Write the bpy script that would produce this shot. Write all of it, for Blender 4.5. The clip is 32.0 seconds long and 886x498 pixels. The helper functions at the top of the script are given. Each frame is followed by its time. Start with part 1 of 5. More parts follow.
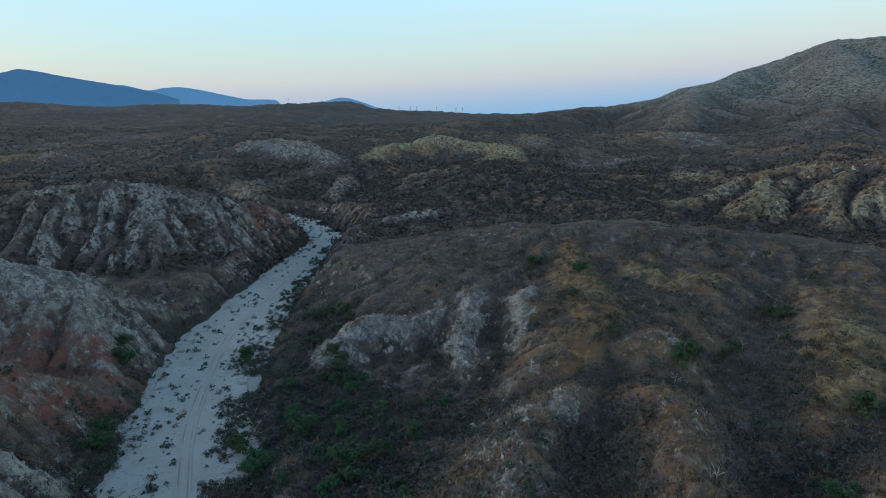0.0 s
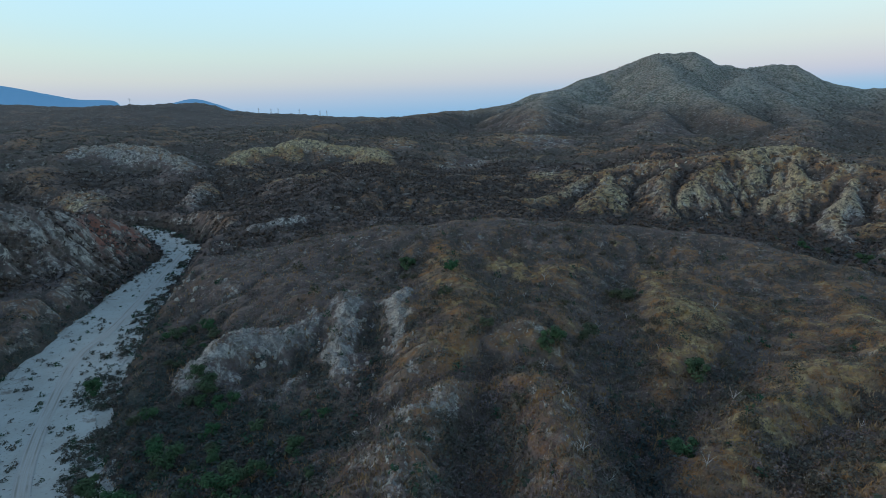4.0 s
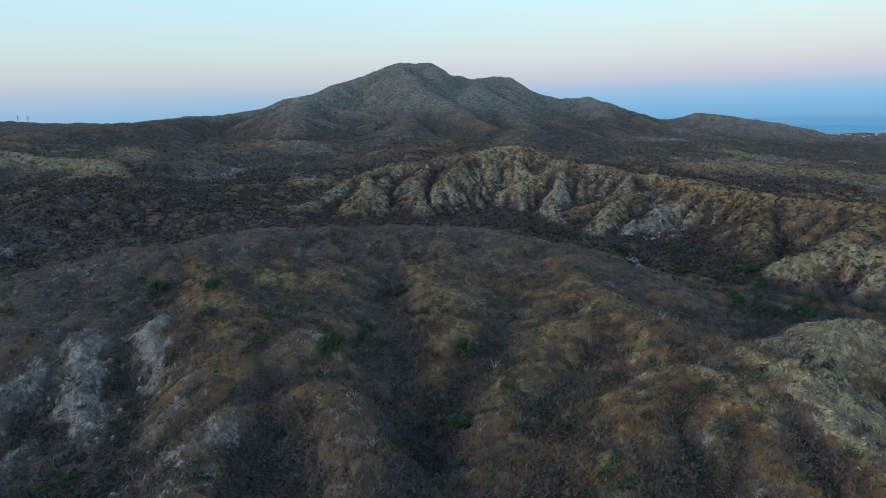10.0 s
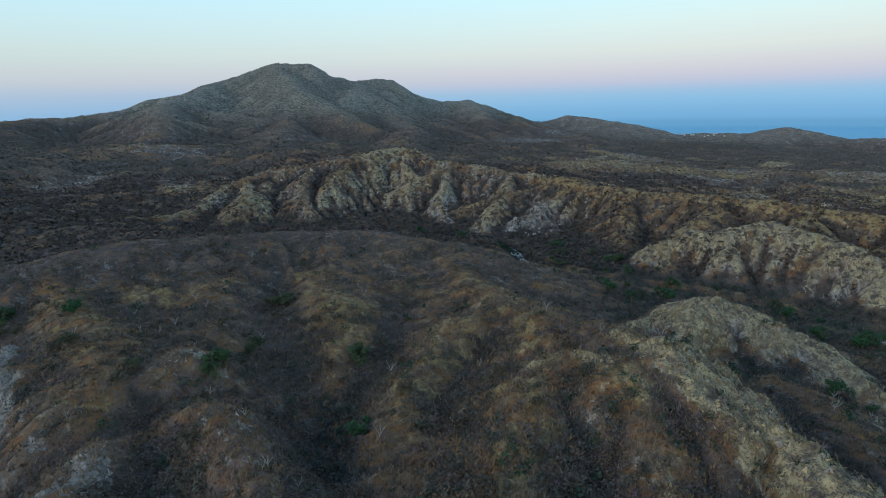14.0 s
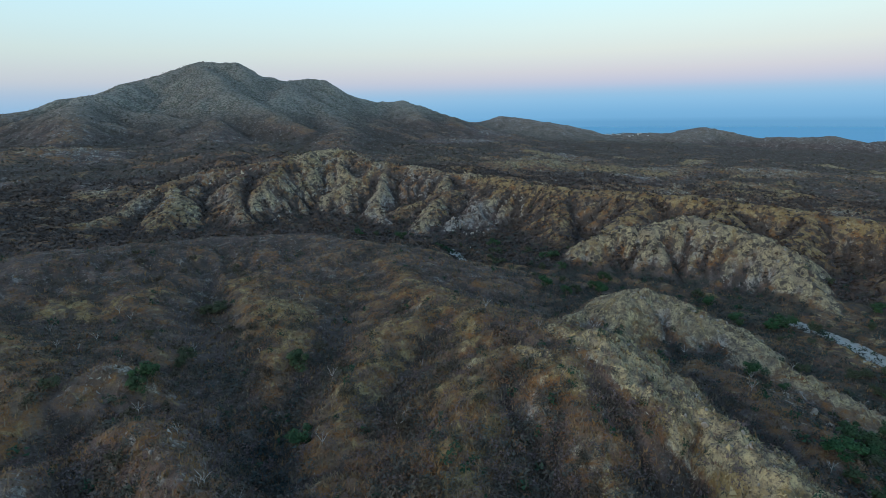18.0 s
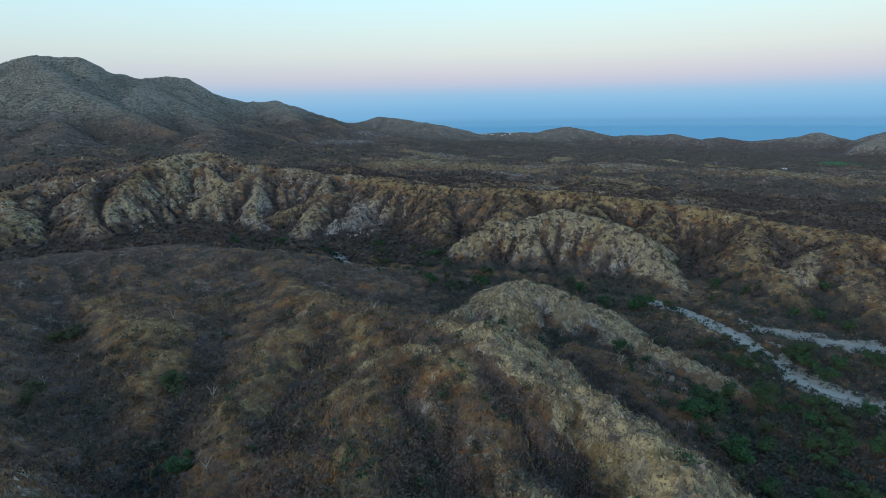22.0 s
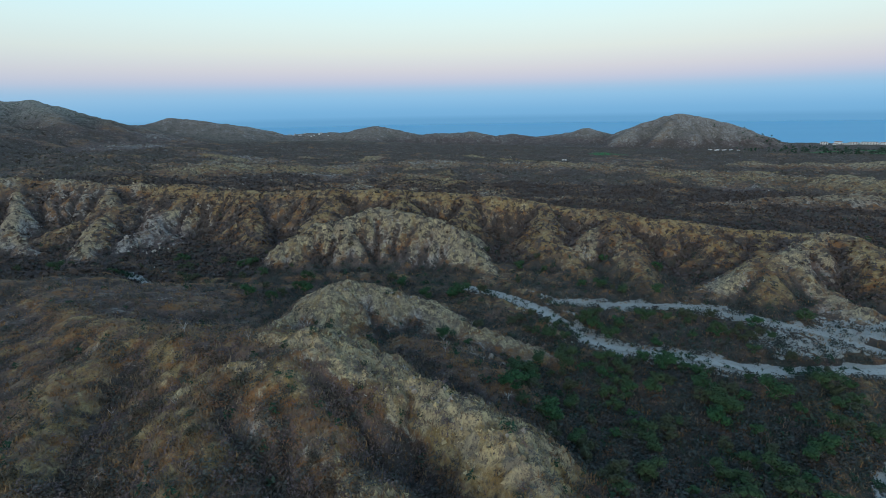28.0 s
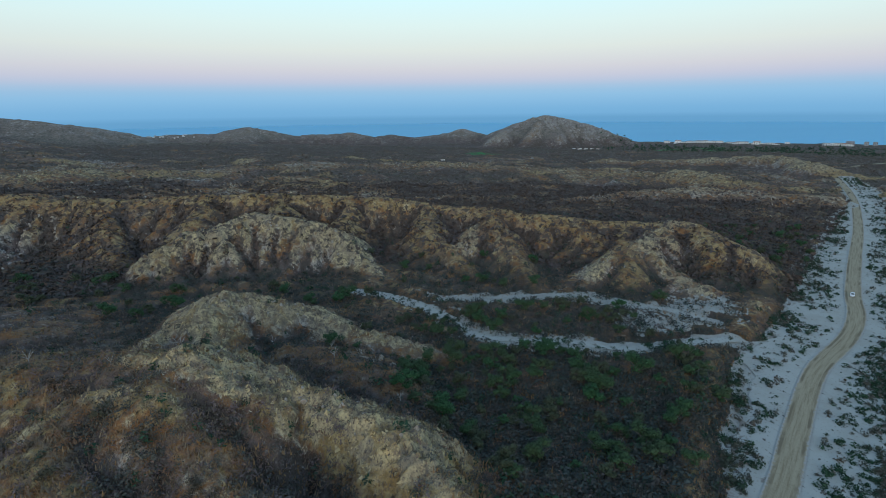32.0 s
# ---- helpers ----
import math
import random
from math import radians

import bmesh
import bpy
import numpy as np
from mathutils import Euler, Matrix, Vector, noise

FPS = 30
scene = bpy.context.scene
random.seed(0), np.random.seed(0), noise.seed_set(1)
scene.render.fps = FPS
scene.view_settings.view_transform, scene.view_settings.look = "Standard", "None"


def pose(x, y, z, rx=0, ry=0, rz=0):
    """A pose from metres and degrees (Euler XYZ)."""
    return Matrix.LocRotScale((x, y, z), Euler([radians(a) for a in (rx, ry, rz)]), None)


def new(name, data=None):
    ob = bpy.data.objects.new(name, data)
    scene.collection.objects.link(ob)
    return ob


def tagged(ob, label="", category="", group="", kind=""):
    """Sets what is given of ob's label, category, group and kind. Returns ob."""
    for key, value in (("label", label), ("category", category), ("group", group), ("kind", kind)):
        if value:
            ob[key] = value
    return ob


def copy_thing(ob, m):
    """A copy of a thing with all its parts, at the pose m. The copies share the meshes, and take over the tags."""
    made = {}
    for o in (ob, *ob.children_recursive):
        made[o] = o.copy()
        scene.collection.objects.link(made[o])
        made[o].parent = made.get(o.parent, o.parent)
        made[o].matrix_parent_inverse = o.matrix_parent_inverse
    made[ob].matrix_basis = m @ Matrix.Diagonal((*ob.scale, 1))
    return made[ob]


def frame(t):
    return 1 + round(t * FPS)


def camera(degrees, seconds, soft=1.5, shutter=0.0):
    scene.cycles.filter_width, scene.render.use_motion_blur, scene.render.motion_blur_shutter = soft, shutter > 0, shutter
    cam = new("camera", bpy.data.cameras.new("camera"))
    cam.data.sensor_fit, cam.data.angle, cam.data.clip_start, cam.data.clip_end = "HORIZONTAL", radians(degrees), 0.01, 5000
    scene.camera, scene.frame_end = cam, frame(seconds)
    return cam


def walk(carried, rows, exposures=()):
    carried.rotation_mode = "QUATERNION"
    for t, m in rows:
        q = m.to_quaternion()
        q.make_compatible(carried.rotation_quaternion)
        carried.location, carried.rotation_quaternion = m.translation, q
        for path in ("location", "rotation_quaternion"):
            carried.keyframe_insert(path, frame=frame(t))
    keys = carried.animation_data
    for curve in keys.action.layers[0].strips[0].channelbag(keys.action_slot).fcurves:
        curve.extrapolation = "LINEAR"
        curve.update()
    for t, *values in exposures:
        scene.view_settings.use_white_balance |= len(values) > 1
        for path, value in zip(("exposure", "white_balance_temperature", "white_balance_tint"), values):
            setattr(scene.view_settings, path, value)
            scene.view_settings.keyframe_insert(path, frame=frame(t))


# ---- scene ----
cam = camera(79.3, 32.0, soft=0.35)
EYE = (0, 0, 85)
PATH = [
    (0, -14.49, 1.17, 0.00), (0.5, -14.47, 1.12, -0.86), (1, -14.47, 1.09, -2.44), (1.5, -14.46, 1.01, -4.39), (2, -14.43, 0.98, -6.29),
    (2.5, -14.43, 0.86, -8.15), (3, -14.43, 0.90, -10.02), (3.5, -14.41, 0.86, -11.83), (5.5, -14.37, 0.89, -20.84), (6, -14.36, 0.86, -22.86),
    (6.5, -14.36, 0.84, -24.92), (7, -14.31, 0.86, -26.99), (7.5, -14.29, 0.84, -28.89), (8, -14.29, 0.81, -30.73), (8.5, -14.27, 0.80, -32.92),
    (9, -14.24, 0.80, -34.98), (9.5, -14.21, 0.80, -37.14), (10, -14.21, 0.76, -39.05), (10.5, -14.21, 0.74, -40.51), (11, -14.19, 0.73, -41.77),
    (11.5, -14.18, 0.73, -43.06), (12, -14.19, 0.70, -44.45), (12.5, -14.16, 0.65, -45.98), (13, -14.15, 0.68, -47.74), (13.5, -14.15, 0.66, -49.55),
    (14, -14.13, 0.67, -51.10), (14.5, -14.13, 0.67, -52.05), (16.5, -14.12, 0.68, -55.20), (17, -14.12, 0.66, -56.14), (17.5, -14.13, 0.68, -56.91),
    (18, -14.13, 0.67, -57.83), (18.5, -14.15, 0.65, -59.08), (19, -14.14, 0.63, -60.43), (19.5, -14.15, 0.61, -61.84), (20, -14.15, 0.60, -63.50),
    (20.5, -14.17, 0.59, -65.14), (21, -14.21, 0.65, -66.94), (21.5, -14.21, 0.65, -68.76), (22, -14.22, 0.69, -70.50), (22.5, -14.23, 0.68, -72.03),
    (23, -14.24, 0.67, -73.42), (23.5, -14.27, 0.70, -74.97), (24, -14.30, 0.71, -76.48), (24.5, -14.32, 0.72, -78.13), (25, -14.35, 0.71, -79.86),
    (25.5, -14.37, 0.73, -81.58), (27.5, -14.47, 0.91, -88.50), (28, -14.53, 1.00, -90.28), (28.5, -14.56, 0.95, -92.22), (29, -14.60, 0.96, -94.29),
    (29.5, -14.62, 0.97, -96.26), (30, -14.66, 0.93, -97.92), (30.5, -14.66, 0.90, -99.81), (31, -14.66, 0.85, -101.46), (31.5, -14.64, 0.69, -102.43),
    (32, -14.62, 0.67, -102.92),
]
walk(cam, [(t, pose(*EYE, 90 + pitch, roll, yaw)) for t, pitch, roll, yaw in PATH])

# ---- sky and light ----
def lin(r, g, b):
    """Linear colour from 0-255 display values."""
    return tuple((v / 255 / 12.92) if v <= 10 else ((v / 255 + 0.055) / 1.055) ** 2.4 for v in (r, g, b))


SUN_AZ, SUN_EL = -72.0, 4.0      # afterglow in the west, degrees clockwise from +y
world = bpy.data.worlds.new("dusk_sky")
scene.world = world
world.use_nodes = True
wn, wl = world.node_tree.nodes, world.node_tree.links
wn.clear()


def sky_ramp(stops):
    node = wn.new("ShaderNodeValToRGB")
    els = node.color_ramp.elements
    while len(els) < len(stops):
        els.new(0.5)
    for el, (deg, rgb) in zip(els, stops):
        el.position = 0.5 + math.sin(radians(deg)) / 2
        el.color = (*lin(*rgb), 1)
    return node


def wmath(op, a, b=None, clamp=False):
    node = wn.new("ShaderNodeMath")
    node.operation, node.use_clamp = op, clamp
    for i, v in enumerate((a, b)):
        if isinstance(v, (int, float)):
            node.inputs[i].default_value = v
        elif v is not None:
            wl.new(v, node.inputs[i])
    return node.outputs[0]


coord = wn.new("ShaderNodeTexCoord")
split = wn.new("ShaderNodeSeparateXYZ")
wl.new(coord.outputs["Generated"], split.inputs[0])
height01 = wmath("ADD", wmath("MULTIPLY", split.outputs["Z"], 0.5), 0.5)
# opposite the sun the earth's shadow stands over the sea; towards the north it thins out
east = sky_ramp([(-3, (84, 152, 204)), (-0.62, (92, 160, 207)), (-0.5, (106, 172, 219)), (1.2, (120, 184, 229)), (2.0, (136, 185, 226)), (2.9, (178, 189, 220)), (3.9, (197, 199, 217)),
                 (5.8, (212, 221, 222)), (8.0, (214, 235, 236)), (10.8, (208, 245, 253)), (18, (180, 222, 246)), (40, (136, 172, 210)), (90, (112, 146, 200))])
north = sky_ramp([(-3, (116, 174, 214)), (-0.5, (142, 188, 225)), (0.6, (156, 189, 222)), (1.8, (177, 193, 216)), (3.0, (194, 206, 213)), (5.2, (196, 221, 222)),
                  (7.7, (190, 228, 240)), (10.8, (188, 233, 255)), (18, (166, 216, 246)), (40, (136, 172, 210)), (90, (112, 146, 200))])
for node in (east, north):
    wl.new(height01, node.inputs[0])
turn_x = wmath("MULTIPLY", split.outputs["X"], math.sin(radians(105)))
turn_y = wmath("MULTIPLY", split.outputs["Y"], math.cos(radians(105)))
facing = wmath("MULTIPLY_ADD", wmath("ADD", turn_x, turn_y), 0.75, True)
facing.node.inputs[2].default_value = 0.35
sky_mix = wn.new("ShaderNodeMix")
sky_mix.data_type = "RGBA"
wl.new(facing, sky_mix.inputs["Factor"])
wl.new(north.outputs[0], sky_mix.inputs[6])
wl.new(east.outputs[0], sky_mix.inputs[7])
nishita = wn.new("ShaderNodeTexSky")
nishita.sky_type, nishita.sun_disc = "NISHITA", False
nishita.sun_elevation, nishita.sun_rotation = radians(SUN_EL), radians(SUN_AZ)
back_a, back_b = wn.new("ShaderNodeBackground"), wn.new("ShaderNodeBackground")
wl.new(sky_mix.outputs[2], back_a.inputs[0])
wl.new(nishita.outputs[0], back_b.inputs[0])
back_a.inputs[1].default_value, back_b.inputs[1].default_value = 0.97, 0.03
add_sky, sky_out = wn.new("ShaderNodeAddShader"), wn.new("ShaderNodeOutputWorld")
wl.new(back_a.outputs[0], add_sky.inputs[0])
wl.new(back_b.outputs[0], add_sky.inputs[1])
wl.new(add_sky.outputs[0], sky_out.inputs[0])

sun_data = bpy.data.lights.new("afterglow_sun", "SUN")
sun_data.energy, sun_data.angle, sun_data.color = 0.95, radians(32), (1.0, 0.90, 0.82)
sun = new("afterglow_sun", sun_data)
sun_dir = Vector((math.sin(radians(SUN_AZ)) * math.cos(radians(16)), math.cos(radians(SUN_AZ)) * math.cos(radians(16)), math.sin(radians(16))))
sun.rotation_euler = (-sun_dir).to_track_quat("-Z", "Y").to_euler()


# ---- materials ----
class Nodes:
    def __init__(self, name):
        self.mat = bpy.data.materials.new(name)
        self.mat.use_nodes = True
        self.tree = self.mat.node_tree
        self.bsdf = self.tree.nodes["Principled BSDF"]
        self.bsdf.inputs["Specular IOR Level"].default_value = 0.2
        self.place = self.tree.nodes.new("ShaderNodeTexCoord").outputs["Object"]

    def put(self, sock, v):
        if v is None:
            return
        if isinstance(v, bpy.types.NodeSocket):
            self.tree.links.new(v, sock)
        elif isinstance(v, tuple) and len(v) == 3 and sock.type == "RGBA":
            sock.default_value = (*v, 1)
        else:
            sock.default_value = v

    def math(self, op, a, b=None, c=None, clamp=False):
        n = self.tree.nodes.new("ShaderNodeMath")
        n.operation, n.use_clamp = op, clamp
        for i, v in enumerate((a, b, c)):
            self.put(n.inputs[i], v)
        return n.outputs[0]

    def step(self, v, lo, hi):
        n = self.tree.nodes.new("ShaderNodeMapRange")
        n.interpolation_type = "SMOOTHSTEP"
        self.put(n.inputs[0], v)
        n.inputs[1].default_value, n.inputs[2].default_value = lo, hi
        return n.outputs[0]

    def noise(self, size, detail=4, rough=0.55, vec=None, stretch=None, warp=0.0):
        n = self.tree.nodes.new("ShaderNodeTexNoise")
        n.inputs["Scale"].default_value, n.inputs["Detail"].default_value, n.inputs["Roughness"].default_value = 1 / size, detail, rough
        n.inputs["Distortion"].default_value = warp
        v = vec or self.place
        if stretch:
            m = self.tree.nodes.new("ShaderNodeMapping")
            m.inputs["Scale"].default_value = stretch
            self.put(m.inputs[0], v)
            v = m.outputs[0]
        self.put(n.inputs["Vector"], v)
        return n.outputs["Fac"]

    def attr(self, name, out="Fac"):
        n = self.tree.nodes.new("ShaderNodeAttribute")
        n.attribute_name = name
        return n.outputs[out]

    def mix(self, f, a, b):
        n = self.tree.nodes.new("ShaderNodeMix")
        n.data_type = "RGBA"
        self.put(n.inputs["Factor"], f)
        self.put(n.inputs[6], a)
        self.put(n.inputs[7], b)
        return n.outputs[2]

    def island(self):
        return self.tree.nodes.new("ShaderNodeNewGeometry").outputs["Random Per Island"]

    def lone(self):
        return self.tree.nodes.new("ShaderNodeObjectInfo").outputs["Random"]

    def steep(self):
        s = self.tree.nodes.new("ShaderNodeSeparateXYZ")
        self.put(s.inputs[0], self.tree.nodes.new("ShaderNodeNewGeometry").outputs["Normal"])
        return s.outputs["Z"]

    def bump(self, h, strength, dist):
        n = self.tree.nodes.new("ShaderNodeBump")
        n.inputs["Strength"].default_value, n.inputs["Distance"].default_value = strength, dist
        self.put(n.inputs["Height"], h)
        self.put(self.bsdf.inputs["Normal"], n.outputs[0])

    def done(self, colour, rough=0.95):
        self.put(self.bsdf.inputs["Base Color"], colour)
        self.put(self.bsdf.inputs["Roughness"], rough)
        return self.mat


def ground_material():
    n = Nodes("dry_hillside")
    rock, ochre, lush, thick = n.attr("rock"), n.attr("ochre"), n.attr("lush"), n.attr("thick")
    big, mid, fine = n.noise(70, 4), n.noise(14, 5, 0.6), n.noise(2.2, 5, 0.65)
    tiny = n.noise(0.6, 3, 0.6)
    clump = n.noise(5.0, 4, 0.7, warp=0.6)
    flutes = n.noise(2.6, 5, 0.7, stretch=(1, 1, 0.22), warp=0.5)
    soil = n.mix(n.step(mid, 0.35, 0.65), (0.140, 0.092, 0.056), (0.225, 0.150, 0.092))
    soil = n.mix(n.step(big, 0.5, 0.72), soil, (0.165, 0.092, 0.062))
    soil = n.mix(n.step(ochre, 0.08, 0.34), n.mix(n.step(mid, 0.35, 0.65), (0.104, 0.076, 0.066), (0.164, 0.120, 0.100)), soil)
    soil = n.mix(n.math("MULTIPLY", n.step(thick, 0.4, 0.75), 0.75), soil, n.mix(n.step(mid, 0.35, 0.65), (0.086, 0.069, 0.056), (0.140, 0.111, 0.086)))
    rust = n.mix(fine, (0.19, 0.085, 0.035), (0.31, 0.16, 0.062))
    soil = n.mix(n.math("MULTIPLY", n.step(n.noise(8, 5, 0.7, warp=0.8), 0.47, 0.57), n.step(ochre, 0.06, 0.30)), soil, rust)
    yellow = n.mix(n.step(fine, 0.35, 0.7), (0.29, 0.190, 0.072), (0.41, 0.315, 0.155))
    soil = n.mix(n.step(n.math("ADD", n.math("MULTIPLY", ochre, 0.92), n.math("MULTIPLY", n.math("SUBTRACT", clump, 0.5), 2.6)), 0.36, 0.8), soil, yellow)
    litter = n.mix(fine, (0.064, 0.052, 0.042), (0.118, 0.092, 0.070))
    cover = n.math("ADD", n.noise(3.6, 5, 0.75), n.math("SUBTRACT", n.math("MULTIPLY", n.math("SUBTRACT", thick, 0.5), 0.35), n.math("MULTIPLY", n.step(ochre, 0.55, 0.9), 0.07)))
    soil = n.mix(n.step(cover, 0.47, 0.59), soil, litter)
    soil = n.mix(n.math("MULTIPLY", n.attr("red"), n.step(clump, 0.36, 0.56)), soil, n.mix(fine, (0.15, 0.062, 0.046), (0.27, 0.12, 0.088)))
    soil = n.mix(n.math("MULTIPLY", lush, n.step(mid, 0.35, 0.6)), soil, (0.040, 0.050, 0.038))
    stone = n.mix(n.step(flutes, 0.35, 0.66), n.mix(n.step(ochre, 0.2, 0.55), (0.175, 0.162, 0.145), (0.20, 0.165, 0.115)), n.mix(n.step(ochre, 0.2, 0.55), (0.50, 0.46, 0.385), (0.61, 0.485, 0.255)))
    stone = n.mix(n.math("MULTIPLY", n.step(mid, 0.42, 0.66), 0.7), stone, n.mix(n.step(ochre, 0.1, 0.45), (0.30, 0.27, 0.235), (0.38, 0.30, 0.185)))
    stone = n.mix(n.step(tiny, 0.52, 0.7), stone, (0.115, 0.10, 0.09))
    stone = n.mix(n.math("MULTIPLY", n.step(n.noise(3.2, 7, 0.8, stretch=(1, 1, 0.3), warp=0.8), 0.52, 0.60), 0.65), stone, (0.105, 0.092, 0.080))
    bare = n.math("ADD", n.math("MULTIPLY", rock, 0.95), n.math("MULTIPLY", n.math("SUBTRACT", 0.90, n.steep()), 0.9))
    bare = n.math("ADD", bare, n.math("ADD", n.math("MULTIPLY", n.math("SUBTRACT", n.noise(5.5, 9, 0.85, stretch=(1, 1, 0.45), warp=1.0), 0.5), 3.2), n.math("MULTIPLY", n.math("SUBTRACT", n.noise(15, 6, 0.65, stretch=(1, 1, 0.6), warp=0.8), 0.5), 2.6)))
    soil = n.mix(n.math("MULTIPLY", n.step(tiny, 0.45, 0.7), 0.55), soil, n.mix(fine, (0.055, 0.043, 0.036), (0.24, 0.19, 0.145)))
    flecks = n.math("MULTIPLY", n.step(n.noise(2.6, 7, 0.85), 0.56, 0.63), n.step(n.noise(38, 4, 0.6), 0.38, 0.56))
    flecks = n.math("MAXIMUM", flecks, n.math("MULTIPLY", n.step(n.noise(7, 8, 0.85, warp=0.5), 0.54, 0.60), n.math("MULTIPLY", n.step(thick, 0.15, 0.5), n.math("MULTIPLY_ADD", n.attr("dotted"), 0.5, 0.35))))
    grit = n.math("MULTIPLY", n.step(n.noise(1.3, 5, 0.75), 0.57, 0.66), n.math("MULTIPLY", n.step(n.noise(22, 4, 0.65), 0.36, 0.60), 0.9))
    flecks = n.math("MAXIMUM", flecks, grit)
    flecks = n.math("MULTIPLY", flecks, n.math("SUBTRACT", 0.85, n.math("MULTIPLY", lush, 0.8)))
    dots = n.step(n.noise(5.2, 3, 0.6), 0.44, 0.58)
    slope_scrub = n.mix(dots, n.mix(n.step(big, 0.4, 0.6), (0.335, 0.31, 0.245), (0.29, 0.26, 0.21)), n.mix(fine, (0.100, 0.112, 0.084), (0.160, 0.170, 0.126)))
    soil = n.mix(n.attr("olive"), soil, slope_scrub)
    mottle = n.math("MULTIPLY", n.step(n.noise(2.9, 4, 0.65), 0.50, 0.60), n.math("MULTIPLY", n.step(thick, 0.2, 0.6), 0.7))
    soil = n.mix(mottle, soil, n.mix(fine, (0.052, 0.042, 0.036), (0.085, 0.068, 0.056)))
    colour = n.mix(n.math("MAXIMUM", n.step(bare, 0.54, 0.98), flecks), soil, stone)
    bushes = n.math("MULTIPLY", n.step(n.noise(3.4, 3, 0.6), 0.53, 0.60), n.math("MULTIPLY", n.attr("dotted"), n.math("SUBTRACT", 0.85, n.math("MULTIPLY", n.attr("olive"), 0.6))))
    colour = n.mix(bushes, colour, n.mix(fine, (0.066, 0.056, 0.047), (0.110, 0.094, 0.078)))
    colour = n.mix(n.math("MULTIPLY", n.step(n.attr("red"), 0.3, 0.8), n.step(clump, 0.42, 0.58)), colour, n.mix(fine, (0.17, 0.068, 0.048), (0.30, 0.135, 0.095)))
    spill = n.math("SUBTRACT", n.math("ADD", n.attr("rim"), n.math("MULTIPLY", n.math("SUBTRACT", 0.97, n.steep()), 160)), n.math("MULTIPLY", n.math("SUBTRACT", n.noise(9, 6, 0.7, warp=0.6), 0.42), 24))
    colour = n.mix(n.math("SUBTRACT", 1.0, n.step(spill, -0.8, 0.8)), colour, sand_colour(n))
    colour = n.mix(n.math("MULTIPLY", n.attr("lawn"), n.step(mid, 0.15, 0.4)), colour, (0.05, 0.21, 0.07))
    n.bump(n.math("ADD", n.math("MULTIPLY", fine, 0.7), n.math("ADD", n.math("MULTIPLY", flutes, 0.8), n.math("MULTIPLY", tiny, 0.35))), 0.9, 1.3)
    return n.done(colour)


def sand_colour(n):
    mid, fine = n.noise(9, 5, 0.6), n.noise(0.8, 4, 0.6)
    c = n.mix(n.step(mid, 0.35, 0.7), (0.41, 0.415, 0.365), (0.36, 0.355, 0.305))
    c = n.mix(n.step(fine, 0.58, 0.70), c, (0.25, 0.235, 0.205))
    return n.mix(n.step(n.noise(1.6, 2, 0.5), 0.68, 0.74), c, (0.10, 0.095, 0.08))


def sand_material():
    n = Nodes("pale_wash_sand")
    fine = n.noise(0.8, 4, 0.6)
    silt = n.step(n.math("ADD", n.noise(7, 6, 0.7, warp=0.5), n.math("MULTIPLY", n.math("ABSOLUTE", n.attr("side")), 0.35)), 0.70, 0.78)
    c = n.mix(n.math("MULTIPLY", silt, 0.8), sand_colour(n), n.mix(fine, (0.13, 0.105, 0.08), (0.24, 0.20, 0.155)))
    n.bump(fine, 0.4, 0.15)
    return n.done(c)


def road_material(name, rut_at, dark, light, groove):
    """Graded earth with long wheel streaks; side runs from -0.5 to 0.5 across it, way along it in metres."""
    n = Nodes(name)
    side, way = n.attr("side"), n.attr("way")
    lay = n.tree.nodes.new("ShaderNodeCombineXYZ")
    n.put(lay.inputs[0], n.math("MULTIPLY", side, 9.0))
    n.put(lay.inputs[1], n.math("MULTIPLY", way, 0.06))
    streak = n.noise(1.0, 6, 0.7, vec=lay.outputs[0])
    fine = n.noise(0.9, 4, 0.6)
    c = n.mix(n.step(streak, 0.3, 0.6), dark, light)
    c = n.mix(n.math("MULTIPLY", n.step(fine, 0.5, 0.7), 0.4), c, dark)
    off = n.math("ABSOLUTE", n.math("SUBTRACT", n.math("ABSOLUTE", n.math("ADD", side, n.math("MULTIPLY", n.math("SUBTRACT", streak, 0.5), 0.10))), rut_at))
    rut = n.math("SUBTRACT", 1.0, n.step(off, 0.02, 0.09))
    c = n.mix(n.math("MULTIPLY", n.math("MULTIPLY", rut, n.step(n.noise(12, 3), 0.38, 0.6)), 0.75), c, groove)
    c = n.mix(n.step(n.math("ADD", n.math("ABSOLUTE", side), n.math("MULTIPLY", n.math("SUBTRACT", fine, 0.5), 0.25)), 0.40, 0.5), c, (0.38, 0.365, 0.325))
    n.bump(n.math("ADD", fine, streak), 0.5, 0.14)
    return n.done(c)


def sea_material():
    n = Nodes("calm_sea")
    c = n.mix(n.noise(300, 3, stretch=(1, 0.2, 1)), (0.14, 0.48, 0.68), (0.16, 0.52, 0.72))
    return n.done(c, 0.6)


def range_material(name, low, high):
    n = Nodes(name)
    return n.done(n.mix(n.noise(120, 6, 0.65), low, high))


def leaf_material(name, lo, hi, odd, size=25):
    n = Nodes(name)
    c = n.mix(n.math("ADD", n.math("MULTIPLY", n.island(), 0.35), n.math("MULTIPLY", n.attr("tone"), 0.65)), lo, hi)
    c = n.mix(n.step(n.math("ADD", n.noise(size, 3), n.math("MULTIPLY", n.math("SUBTRACT", n.attr("tone"), 0.5), 0.3)), 0.48, 0.66), c, odd)
    return n.done(c)


